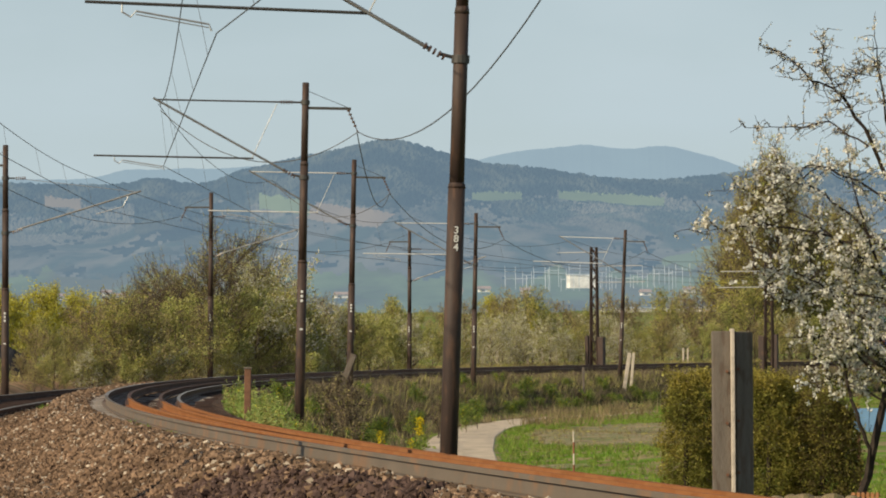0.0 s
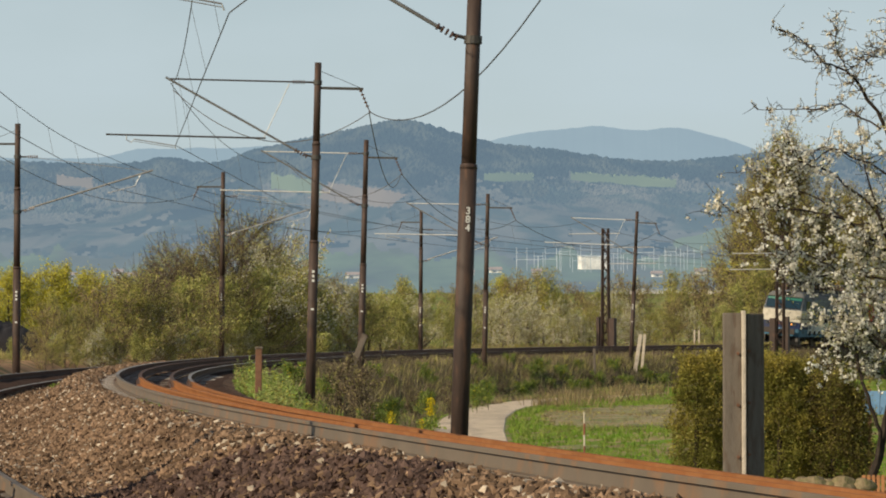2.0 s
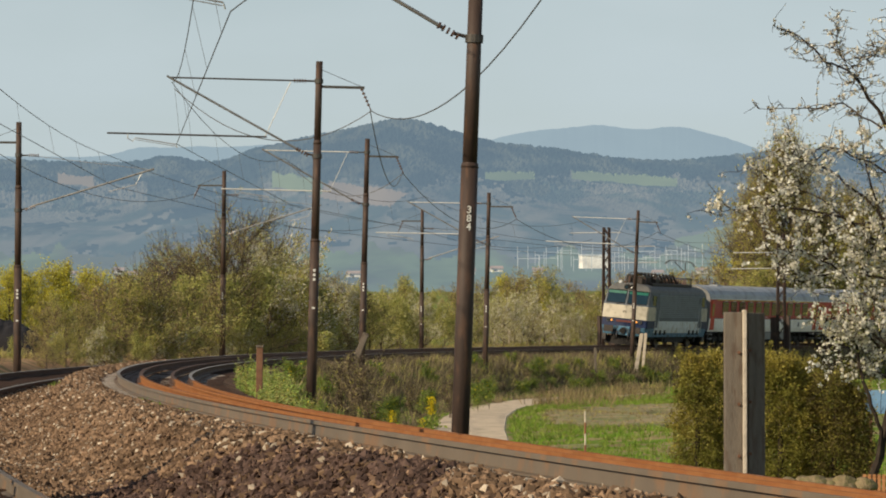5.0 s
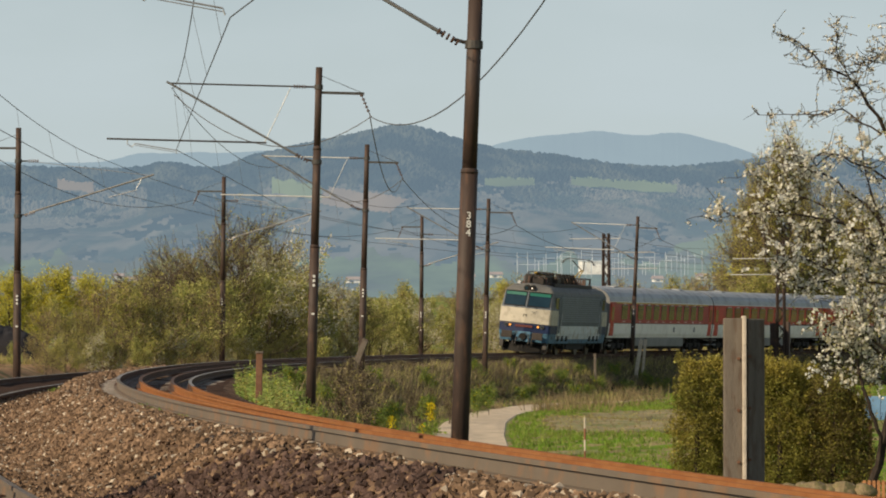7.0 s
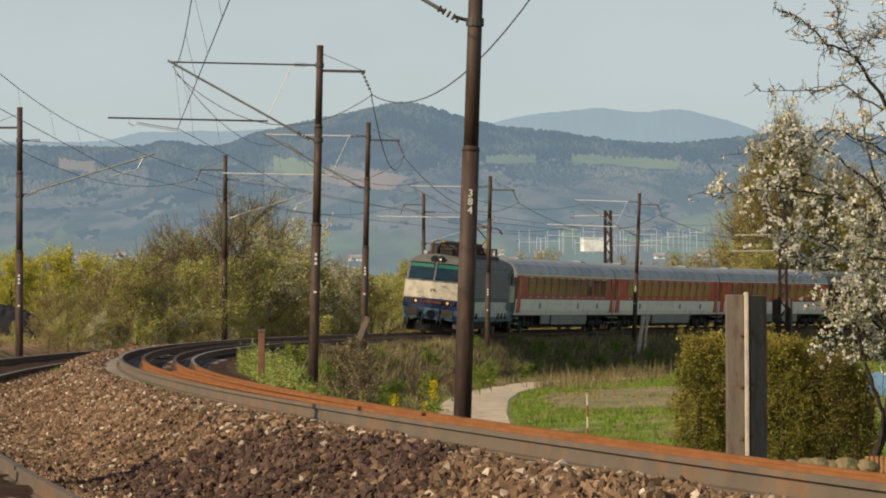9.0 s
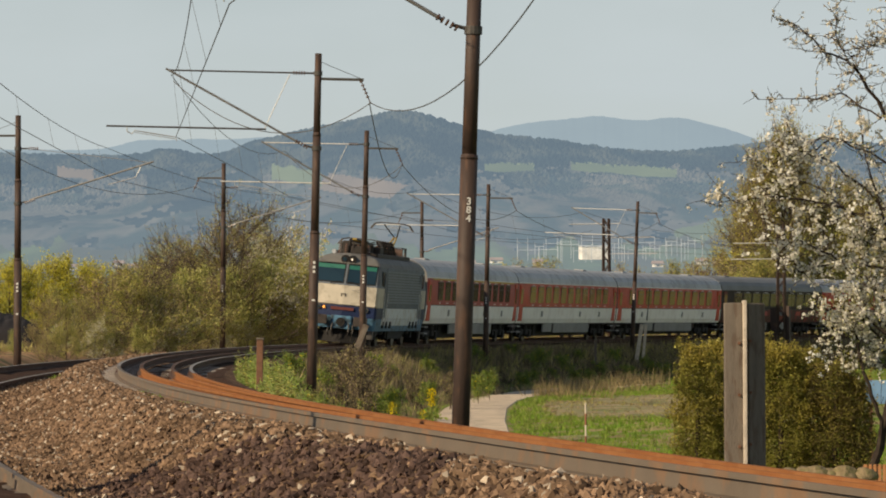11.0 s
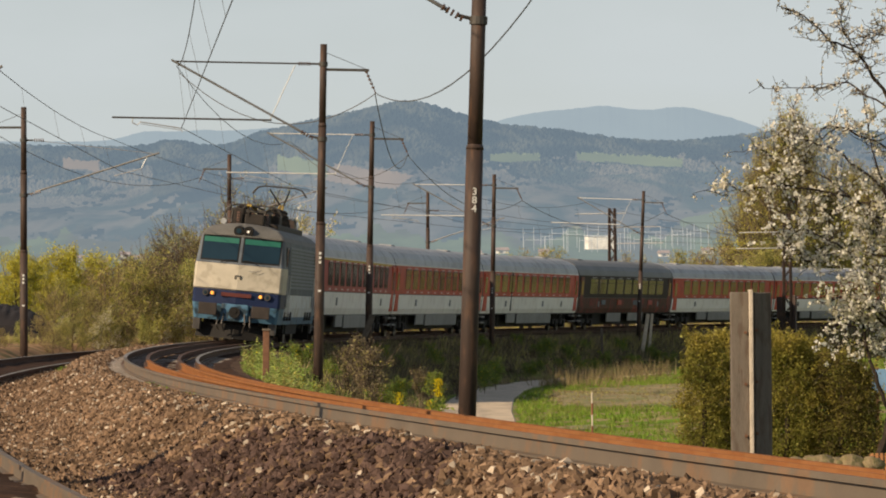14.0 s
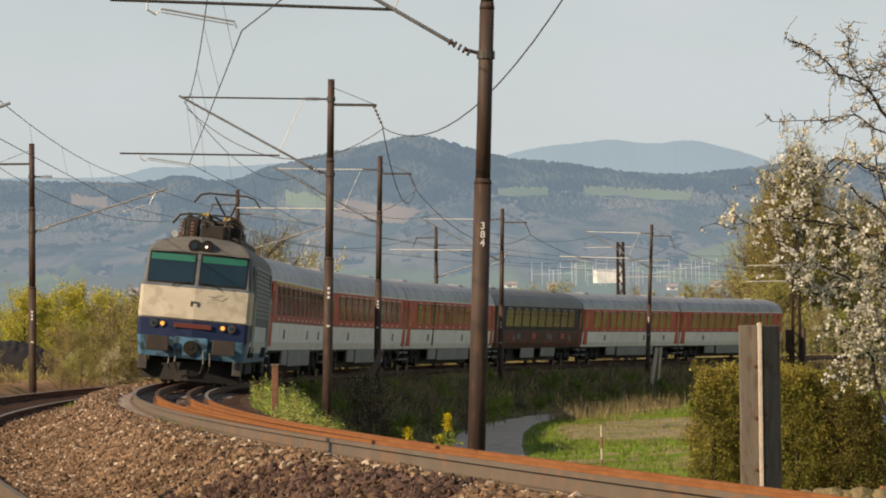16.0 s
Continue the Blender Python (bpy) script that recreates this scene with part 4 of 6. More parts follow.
    for e in (-1, 1):
        bm = bmesh.new()
        for q in range(4):
            box(bm, -0.62 + .02 * (q % 2), 0.62 - .02 * (q % 2), e * (L / 2 + .035 * q) - .02, e * (L / 2 + .035 * q) + .02, 1.05, 3.35)
        part("gangway_bellows", bm, M_UNDER, th, "black gangway bellows")
        coupler(th, e * (L / 2 - .1), e)
        bogie(th, e * (L / 2 - 3.55), 2.5, 0.46)
    # roof vents
    for y in (-9.0, 8.0):
        bm = bmesh.new()
        box(bm, -.28, .28, y - .5, y + .5, 3.96, 4.09, .04)
        part("roof_vent", bm, M_COACHROOF if red else M_ROOFDARK, th)
    return th


def on_line(s, z=0.0):
    return canted(s, 0, z)


def vehicle_pose(front, length, base):
    """Pose of a vehicle whose front coupling is at s = front; it runs towards falling s."""
    p1 = on_line(front + length / 2 - base / 2)
    p2 = on_line(front + length / 2 + base / 2)
    c = (p1 + p2) / 2
    fy = (p1 - p2).normalized()
    inward = (at(front + length / 2, 1) - at(front + length / 2, 0))
    up = (Vector((0, 0, 1)) + inward * CANT).normalized()
    fx = fy.cross(up).normalized()
    up = fx.cross(fy)
    return Matrix.Translation(c) @ Matrix((fx, fy, up)).transposed().to_4x4()


SPEED, START = 13.28, 236.82
TRAIN = [(loco(), 0.0, 16.74, 8.3)]
_p = 16.9
for st, ln in (("first", 27.6), ("plain", 27.6), ("bar", 27.6), ("diner", 25.3), ("plain", 26.4), ("plain", 26.4)):
    TRAIN.append((coach(st, ln - 0.3), _p, ln, ln - 7.4))
    _p += ln


def motions():
    for th, off_, ln, base in TRAIN:
        walk(th, [(t, vehicle_pose(START - SPEED * t + off_, ln, base)) for t in np.arange(0, 16.01, 0.5)])
    for w, y, r in WHEELSETS:
        walk(w, [(i / FPS, pose(0, y, r, -math.degrees(SPEED * i / FPS / r) % 360)) for i in range(int(16 * FPS) + 1)])


# ---- distant hills: backdrop of wooded ridges in haze ----
F = 784 / math.tan(radians(12.52 / 2))
EYE_LINE = 603.6


def spot(u, h, d):
    """A place d metres out, by bearing u and height h (both as 1/F parts of the distance)."""
    return Vector(((u - 784) / F * d, d, 0.737 + h / F * d))


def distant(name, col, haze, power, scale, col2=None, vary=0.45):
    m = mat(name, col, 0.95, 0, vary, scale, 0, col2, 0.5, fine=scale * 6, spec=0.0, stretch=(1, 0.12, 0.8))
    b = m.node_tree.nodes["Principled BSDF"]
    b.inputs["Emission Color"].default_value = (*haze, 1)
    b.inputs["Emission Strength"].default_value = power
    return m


# aerial haze put into the far materials as a blue emission
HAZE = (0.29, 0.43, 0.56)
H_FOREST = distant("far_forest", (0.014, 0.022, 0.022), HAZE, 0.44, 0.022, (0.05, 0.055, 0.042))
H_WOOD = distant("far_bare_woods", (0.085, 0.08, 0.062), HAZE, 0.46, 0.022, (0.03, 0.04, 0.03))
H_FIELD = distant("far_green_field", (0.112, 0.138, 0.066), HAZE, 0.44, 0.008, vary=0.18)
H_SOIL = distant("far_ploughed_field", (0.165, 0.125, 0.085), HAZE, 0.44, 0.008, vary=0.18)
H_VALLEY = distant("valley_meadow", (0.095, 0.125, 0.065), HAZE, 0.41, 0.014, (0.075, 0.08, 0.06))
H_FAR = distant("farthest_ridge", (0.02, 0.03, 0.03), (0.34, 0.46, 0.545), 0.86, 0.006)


def bumps(u, base, peaks):
    h = np.full_like(u, base, dtype=float)
    for c, w, a in peaks:
        h += a * np.exp(-((u - c) / w) ** 2)
    return h


def main_crest(u):
    return bumps(u, 313, ((715, 130, 74), (540, 100, 34), (940, 150, 28), (1420, 170, 22), (300, 45, 13), (455, 40, 9), (-500, 400, 40), (2300, 500, 60)))


def rough(u, v, k):
    return noise.noise((u / k, v / k, 3.7))


def hill_height(u, q):
    """Height over the eye line of the hillside, q from 0 at the valley to 1 at the crest."""
    H = float(main_crest(np.array([u]))[0])
    valley = 62 + 95 * min(1, q / 0.42)
    rise = max(0.0, (q - 0.30) / 0.70)
    fold = 26 * rough(u, q * 500, 170) * math.sin(math.pi * min(1, rise))
    return valley * (1 - rise) + rise * H + fold * (1 if rise > 0 else 0)


def land(u, h):
    """What grows at bearing u and height h: 0 dark forest, 1 bare woods, 2 green field, 3 ploughed land, 4 valley meadow."""
    fine_, edge_ = rough(u, h * 2, 13), 9 * rough(u, 2, 26)
    if h < 152 + 26 * rough(u, 3, 70) + 16 * rough(u, h, 24):
        return 4
    if abs(u - 1290 - edge_) < 90 and abs(h - 182 - .28 * (u - 1290)) < 22 + edge_:
        return 2
    if abs(u - 135) < 32 + edge_ and abs(h - 282 + .1 * (u - 135)) < 9 + edge_ * .4:
        return 3
    if abs(u - 528 - edge_) < 46 and abs(h - 277 + .15 * (u - 520)) < 13 + edge_ * .4 or abs(u - 905) < 46 + edge_ and abs(h - 289) < 7 + edge_ * .3 or abs(u - 1108) < 96 + edge_ and abs(h - 284 + .07 * (u - 1108)) < 8 + edge_ * .4:
        return 2
    if abs(u - 640 - (h - 255) * 1.5) < 85 + edge_ and abs(h - 256 + 0.12 * (u - 640)) < 15 + edge_ * .5:
        return 3
    if 265 < u < 470 and 175 < h < 305 and rough(u * .55, h * 1.6, 30) + .8 * fine_ > -.4:
        return 0
    if h + 34 * rough(u, h * 2, 110) + 16 * fine_ > 272 + .04 * max(0, u - 900):
        return 0
    return 0 if rough(u * .45, h * 1.8, 34) + .7 * fine_ > .36 else 1


def hills():
    us = np.concatenate([np.arange(-1500, -60, 25.0), np.arange(-60, 1640, 2.6), np.arange(1640, 3100, 25.0)])
    qs = np.linspace(0, 1, 130)
    verts, faces, idx = [], [], []
    n = len(us)
    hh = np.zeros((len(qs) + 2, n))
    for i, q in enumerate(qs):
        for k, u in enumerate(us):
            h = hill_height(u, q)
            if q > 0.5 and land(u, h) < 2:
                h += (2.6 * rough(u, q * 900, 11) + 3.0 * rough(u, q * 900 + 50, 4.3)) * min(1, (q - 0.5) * 4)
            hh[i, k] = h
            verts.append(spot(u, h, 900 + 1900 * q))
    for i in range(len(qs) - 1):
        q = (i + .5) / (len(qs) - 1)
        for k in range(n - 1):
            a = i * n + k
            faces.append((a, a + 1, a + n + 1, a + n))
            u, h = us[k], hh[i, k]
            idx.append(land(u, h))
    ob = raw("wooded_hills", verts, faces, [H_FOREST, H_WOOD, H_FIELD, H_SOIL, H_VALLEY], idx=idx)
    tagged(ob, "hazy blue wooded hills with fields and a ploughed slope", "hills", kind="structure")
    # the farthest ridge
    us = np.arange(-1500, 3100, 6.0)
    top = bumps(us, 323, ((1005, 140, 52), (1215, 95, 48), (880, 60, 10), (1085, 55, 9), (1310, 50, 12), (340, 130, 20), (250, 35, 5), (470, 60, 14), (-600, 300, 60), (2200, 300, 60)))
    verts, faces = [], []
    n = len(us)
    for i, q in enumerate(np.linspace(0, 1, 12)):
        for k, u in enumerate(us):
            verts.append(spot(u, 240 + (top[k] - 240) * q + (1.2 * rough(u, 5, 8) + 4 * rough(u, q * 300, 90)) * q, 3500 + 900 * q))
    for i in range(11):
        for k in range(n - 1):
            a = i * n + k
            faces.append((a, a + 1, a + n + 1, a + n))
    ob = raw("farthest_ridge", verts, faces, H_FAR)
    tagged(ob, "pale blue ridge behind the wooded hills", "hills", kind="structure")


hills()

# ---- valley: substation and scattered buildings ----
# walls, roofs and steel carry the same haze as a faint glow
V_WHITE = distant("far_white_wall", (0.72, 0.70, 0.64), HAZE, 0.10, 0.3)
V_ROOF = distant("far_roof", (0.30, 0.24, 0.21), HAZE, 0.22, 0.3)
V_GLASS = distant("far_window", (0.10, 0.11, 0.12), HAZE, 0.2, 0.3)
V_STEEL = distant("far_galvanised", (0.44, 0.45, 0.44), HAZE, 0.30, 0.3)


def valley_place(u, d):
    return spot(u, hill_height(u, (d - 900) / 1900), d)


def far_building(u, d, w, dp, h, label, gable):
    p = valley_place(u, d)
    th = empty("far_building", label, "building", "valley buildings", m=pose(p.x, p.y, p.z - 0.5, 0, 0, 8))
    bm = bmesh.new()
    box(bm, -w / 2, w / 2, 0, dp, 0, h)
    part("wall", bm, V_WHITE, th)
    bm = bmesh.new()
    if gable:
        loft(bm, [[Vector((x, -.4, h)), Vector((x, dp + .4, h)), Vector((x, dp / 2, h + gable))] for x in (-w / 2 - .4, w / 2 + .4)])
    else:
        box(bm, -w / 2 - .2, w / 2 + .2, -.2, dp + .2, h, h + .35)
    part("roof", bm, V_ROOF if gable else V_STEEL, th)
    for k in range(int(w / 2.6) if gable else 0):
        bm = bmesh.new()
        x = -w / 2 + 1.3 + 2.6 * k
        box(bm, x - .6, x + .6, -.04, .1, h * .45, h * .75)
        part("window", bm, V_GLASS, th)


far_building(1058, 1437, 9.2, 8, 5.2, "white flat-roofed substation building in the valley", 0)
far_building(985, 960, 3.4, 4, 1.4, "small white hut among the fields", 0.8)
far_building(1190, 1050, 20, 8, 1.8, "long low pale shed behind the bushes", 0)
far_building(1310, 1060, 12, 8, 1.8, "low pale shed behind the bushes", 0)
rb = random.Random(4)
for k in range(16):
    far_building(rb.uniform(-150, 1500), rb.uniform(1300, 1420), rb.uniform(2.5, 4), 4, 1.6, "tiny village house at the hill's foot", 1.0)


def gantry(u, d, w, h):
    p = valley_place(u, d)
    th = empty("substation_gantry", "thin pale steel substation gantry", "gantry", "substation gantries", m=pose(p.x, p.y, p.z - .3))
    for x in (-w / 2, w / 2):
        bm = bmesh.new()
        box(bm, x - .075, x + .075, -.075, .075, 0, h)
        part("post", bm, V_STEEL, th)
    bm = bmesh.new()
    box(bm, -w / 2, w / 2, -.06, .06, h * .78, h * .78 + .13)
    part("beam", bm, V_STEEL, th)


rb = random.Random(9)
for k in range(22):
    gantry(930 + 14.5 * k + rb.uniform(-5, 5), rb.uniform(1390, 1480), rb.uniform(3, 8), rb.uniform(4.5, 9.0))
# ---- plants ----
def leafy(name, col, col2, rough_=0.6, island=0.45, through_=0.33):
    m = mat(name, col, rough_, 0, 0.25, 0.8, 0, col2, 0.5, island=island, spec=0.12)
    n, l = m.node_tree.nodes, m.node_tree.links
    b = n["Principled BSDF"]
    tr = n.new("ShaderNodeBsdfTranslucent")
    mx = n.new("ShaderNodeMixShader")
    mx.inputs[0].default_value = through_
    l.new(b.inputs["Base Color"].links[0].from_socket, tr.inputs["Color"])
    l.new(b.outputs[0], mx.inputs[1])
    l.new(tr.outputs[0], mx.inputs[2])
    l.new(mx.outputs[0], n["Material Output"].inputs["Surface"])
    return m


P_OLIVE = leafy("olive_spring_leaf", (0.39, 0.365, 0.10), (0.47, 0.43, 0.145), island=0.4)
P_GREEN = leafy("fresh_green_leaf", (0.22, 0.265, 0.06), (0.28, 0.31, 0.085))
P_PALE = leafy("pale_catkin_leaf", (0.49, 0.475, 0.20), (0.38, 0.40, 0.12))
P_YELLOW = leafy("yellow_willow_leaf", (0.55, 0.48, 0.05), (0.46, 0.43, 0.08))
P_BROWN = leafy("brown_bud", (0.34, 0.27, 0.16), (0.28, 0.23, 0.13))
P_RUSSET = leafy("russet_bud", (0.28, 0.17, 0.10), (0.24, 0.17, 0.09))
P_WHITE = leafy("white_blossom", (0.74, 0.70, 0.58), (0.58, 0.54, 0.40), 0.7, 0.25, 0.42)
P_PETAL = leafy("cherry_petal", (0.84, 0.82, 0.76), (0.76, 0.72, 0.62), 0.7, 0.2, 0.45)
P_THUJA = leafy("thuja_spray", (0.215, 0.205, 0.042), (0.33, 0.28, 0.06), 0.6, 0.3, 0.3)
P_DRY = leafy("dry_grass", (0.30, 0.235, 0.12), (0.23, 0.185, 0.095))
P_BLADE = leafy("grass_blade", (0.16, 0.28, 0.03), (0.22, 0.29, 0.05))
P_HERB = leafy("herb_leaf", (0.17, 0.26, 0.05), (0.24, 0.30, 0.08))
P_YOUNG = leafy("young_herb_leaf", (0.30, 0.40, 0.09), (0.38, 0.44, 0.14))
P_FLOWER = leafy("yellow_flower", (0.75, 0.58, 0.02), (0.65, 0.55, 0.03))
P_DEAD = leafy("dead_brush_stalk", (0.215, 0.175, 0.11), (0.15, 0.125, 0.08))
P_BRONZE = leafy("bronzed_conifer_spray", (0.13, 0.105, 0.040), (0.19, 0.15, 0.055), 0.6, 0.25, 0.3)
P_TWIG = mat("grey_brown_twig", (0.105, 0.08, 0.06), 0.9, 0, 0.35, 2, 0.3, (0.12, 0.09, 0.065), 0.4, spec=0.1)
P_BARK = mat("bark", (0.034, 0.026, 0.021), 0.9, 0, 0.35, 3, 0.4, (0.055, 0.043, 0.034), 0.35, spec=0.1)


def leaves(name, pts, size, materials, parent, rng, shares=(1.0,), aspect=0.6, upright=0.0):
    """Many small folded leaves at the points, as one mesh."""
    n = len(pts)
    d = rng.normal(size=(n, 3))
    d[:, 2] = d[:, 2] * (1 - upright) + upright * 1.2
    d /= np.linalg.norm(d, axis=1)[:, None]
    e = np.cross(d, rng.normal(size=(n, 3)))
    e /= np.linalg.norm(e, axis=1)[:, None]
    nn = np.cross(d, e)
    k = (size * rng.uniform(0.6, 1.3, n))[:, None]
    v = np.empty((n, 4, 3))
    v[:, 0] = pts - d * k * .5
    v[:, 1] = pts + e * k * .5 * aspect + nn * k * .12
    v[:, 2] = pts + d * k * .5
    v[:, 3] = pts - e * k * .5 * aspect + nn * k * .12
    me = bpy.data.meshes.new(name)
    me.from_pydata(v.reshape(-1, 3).tolist(), [], np.arange(4 * n).reshape(-1, 4).tolist())
    for m in materials:
        me.materials.append(m)
    me.polygons.foreach_set("material_index", rng.choice(len(materials), n, p=shares).astype(np.int32))
    ob = new(name, me)
    ob.parent = parent
    return ob


def grow(rng, h, spread, limbs, twigs, r0, up=0.5, low=0.15):
    """Trunk, limbs and twigs of a tree h metres high: a list of point runs with radii."""
    runs, tips = [], []
    top = Vector((rng.normal(0, .05) * h, rng.normal(0, .05) * h, h * 0.72))
    trunk = [Vector((0, 0, -0.5))] + [top * (i / 5) + Vector((rng.normal(0, .02), rng.normal(0, .02), 0)) * h * .6 for i in range(1, 6)]
    runs.append((trunk, r0, r0 * .3))
    for i in range(limbs):
        f = low + (0.95 - low) * (i + rng.random()) / limbs
        b = trunk[0].lerp(trunk[-1], f)
        a = rng.uniform(0, 6.283)
        ln = spread * (1.05 - 0.55 * f) * rng.uniform(.7, 1.15)
        d = Vector((math.cos(a), math.sin(a), up + 0.7 * f + rng.normal(0, .15))).normalized()
        pts = [b]
        for k in range(4):
            d = (d + Vector((rng.normal(0, .16), rng.normal(0, .16), 0.06 + rng.normal(0, .1)))).normalized()
            pts.append(pts[-1] + d * ln / 4)
        runs.append((pts, r0 * (.5 - .25 * f), r0 * .07))
        for j in range(twigs):
            g = rng.uniform(.25, 1)
            q = pts[min(3, int(g * 4))].lerp(pts[min(4, int(g * 4) + 1)], g * 4 % 1)
            dd = (d + Vector(rng.normal(0, .75, 3))).normalized()
            tl = ln * rng.uniform(.2, .45)
            tp = [q, q + dd * tl * .5 + Vector(rng.normal(0, .03, 3)) * tl, q + (dd + Vector((0, 0, .25))) * tl]
            runs.append((tp, r0 * .10, r0 * .03))
            tips.append((tp[0], tp[-1]))
    return runs, tips


def plant(name, label, category, group, seed, h, spread, limbs, twigs, n, size, mats, shares, r0=0.12, up=0.5, low=0.15, fuzz=0.35):
    rng = np.random.default_rng(seed)
    th = empty(name, label, category, group)
    runs, tips = grow(rng, h, spread, limbs, twigs, r0, up, low)
    bm = bmesh.new()
    for pts, a, b in runs:
        tube(bm, pts, a, max(b, .008), 5 if a > .05 else 3, cap=False)
    part("trunk", bm, P_TWIG, th, "grey-brown trunk and branches")
    if n:
        # small sprays of leaves along the twigs, with gaps between them
        k = max(1, n // 7)
        c = rng.integers(0, len(tips), k)
        t = rng.random((k, 1)) ** 0.7
        A = np.array([tuple(p) for p, q in tips])[c]
        B = np.array([tuple(q) for p, q in tips])[c]
        mid = A + (B - A) * t + rng.normal(0, fuzz * .22, (k, 3))
        leaves("crown", np.repeat(mid, 7, 0) + rng.normal(0, size * .9, (k * 7, 3)), size, mats, th, rng, shares)
    return th


def park(th):
    """Takes a model out of the place once its copies stand."""
    for o in (*th.children_recursive, th):
        bpy.data.objects.remove(o)


rp = random.Random(21)


def stand(model, u, d, scale, z=None):
    x = (u - 784) / F * d
    g = float(ground_z(np.array([x]), np.array([d]))[0]) if z is None else z
    c = copy_thing(model, pose(x, d, g - 0.05, 0, 0, rp.uniform(0, 360)))
    c.scale = (scale * rp.uniform(.9, 1.1), scale * rp.uniform(.9, 1.1), scale)
    return c


def edge(u):
    """How far out the far side of the line lies at bearing u."""
    return 132 + 0.118 * u + 0.000018 * u * u


def thicket():
    kinds = {
        "olive": [plant("shrub", "olive-green spring shrub beyond the railway", "shrub", "thicket", 30 + i, 5.0, 2.9, 15, 9, 6400, .10, [P_OLIVE, P_GREEN, P_BROWN], (.6, .2, .2), .07, .55, .03, .7) for i in range(3)],
        "pale": [plant("shrub", "pale yellow-green budding shrub beyond the railway", "shrub", "thicket", 40 + i, 5.0, 2.2, 14, 9, 6200, .10, [P_PALE, P_GREEN, P_OLIVE], (.5, .25, .25), .06, .9, .03, .6) for i in range(2)],
        "brown": [plant("shrub", "brownish shrub with bare twigs beyond the railway", "shrub", "thicket", 50 + i, 5.0, 2.7, 16, 14, 5400, .09, [P_BROWN, P_OLIVE, P_RUSSET], (.55, .3, .15), .06, .6, .03, .6) for i in range(2)],
        "white": [plant("flowering_shrub", "white blossoming shrub beyond the railway", "shrub", "thicket", 60 + i, 5.0, 3.0, 16, 10, 5000, .105, [P_WHITE, P_OLIVE, P_PALE], (.5, .25, .25), .07, .5, .05, .55) for i in range(2)],
        "willow": [plant("willow", "yellow-green willow in fresh leaf", "tree", "willows", 70 + i, 8.0, 4.2, 18, 12, 15000, .14, [P_YELLOW, P_PALE], (.75, .25), .16, .5, .12, 1.0) for i in range(2)],
        "dome": [plant("budding_tree", "broad old tree with fine bare twigs and first olive leaves", "tree", "budding trees", 85 + i, 9.0, 5.2, 34, 30, 10500, .075, [P_OLIVE, P_WHITE, P_BROWN, P_GREEN], (.48, .05, .25, .22), .12, .35, .10, .5) for i in range(2)],
        "bare": [plant("bare_tree", "bare brown tree with fine twigs", "tree", "bare trees", 80 + i, 9.0, 4.6, 24, 22, 1500, .09, [P_BROWN, P_OLIVE], (.7, .3), .17, .45, .16, .5) for i in range(2)],
        "tall": [plant("tall_tree", "tall tree with brown-green budding crown", "tree", "tall trees", 90 + i, 15.0, 5.0, 30, 22, 21000, .10, [P_BROWN, P_OLIVE, P_YELLOW], (.5, .36, .14), .2, 1.1, .10, 1.1) for i in range(2)],
    }
    tall = {"olive": 5, "pale": 5, "brown": 5, "white": 5, "willow": 8, "bare": 9, "dome": 9, "tall": 15}
    def row(seq, seed):
        q = random.Random(seed)
        for kind, u, back, ytop in seq:
            d = edge(u) + back
            m = q.choice(kinds[kind])
            x = (u - 784) / F * d
            g = float(ground_z(np.array([x]), np.array([d]))[0])
            hgt = 0.737 + (EYE_LINE - ytop) / F * d - g
            stand(m, u, d, hgt / tall[kind] * 0.97)
    # hand-placed large ones: kind, bearing, metres behind the line, height of top
    row([("dome", 385, 13, 332), ("dome", 330, 24, 395), ("dome", 455, 20, 372), ("bare", 300, 30, 420), ("white", 508, 16, 388), ("pale", 492, 30, 395), ("olive", 455, 12, 470), ("white", 512, 10, 408), ("bare", 262, 7, 440), ("pale", 440, 5, 440), ("white", 480, 6, 455), ("pale", 330, 5, 455), ("pale", 570, 6, 478), ("white", 605, 8, 485), ("pale", 545, 6, 450), ("white", 285, 4, 520), ("white", 705, 10, 512), ("white", 745, 12, 528), ("bare", 640, 8, 490), ("white", 120, 12, 560),
         ("willow", 20, 90, 448), ("willow", 110, 100, 438), ("willow", -70, 95, 455), ("willow", 165, 120, 455), ("willow", 62, 105, 452), ("willow", 215, 130, 468)], 1)
    row([("willow", 905, 60, 468), ("willow", 960, 75, 480), ("white", 945, 12, 500), ("white", 1000, 14, 520), ("white", 900, 18, 515), ("brown", 1055, 14, 512),
         ("tall", 1354, 38, 175), ("tall", 1392, 36, 160), ("tall", 1336, 46, 250), ("tall", 1425, 50, 235), ("tall", 1335, 60, 290), ("tall", 1500, 45, 265), ("tall", 1570, 60, 330), ("tall", 1455, 30, 262), ("tall", 1525, 30, 280), ("willow", 1330, 50, 420), ("willow", 1470, 40, 400), ("willow", 1400, 45, 430)], 2)
    q = random.Random(7)
    for u in range(-120, 1660, 26):
        uu = u + q.uniform(-10, 10)
        lo = 594 if uu < 78 else 512 if uu < 195 else 520
        t = lo + q.uniform(-28, 30)
        if 180 < uu < 560:
            t -= 45
        k = "brown" if uu < 190 and q.random() < .6 else q.choice(["olive", "pale", "olive", "brown"] if uu < 560 else ["pale", "pale", "white", "olive", "pale"] if uu < 830 else ["olive", "brown", "white", "pale"])
        if 870 < uu < 1040:
            k, t = "white", t + 12
        row([(k, uu, q.uniform(5, 10), t)], u)
    # low growth along the foot of the thicket
    for u in range(88, 640, 17):
        uu = u + q.uniform(-7, 7)
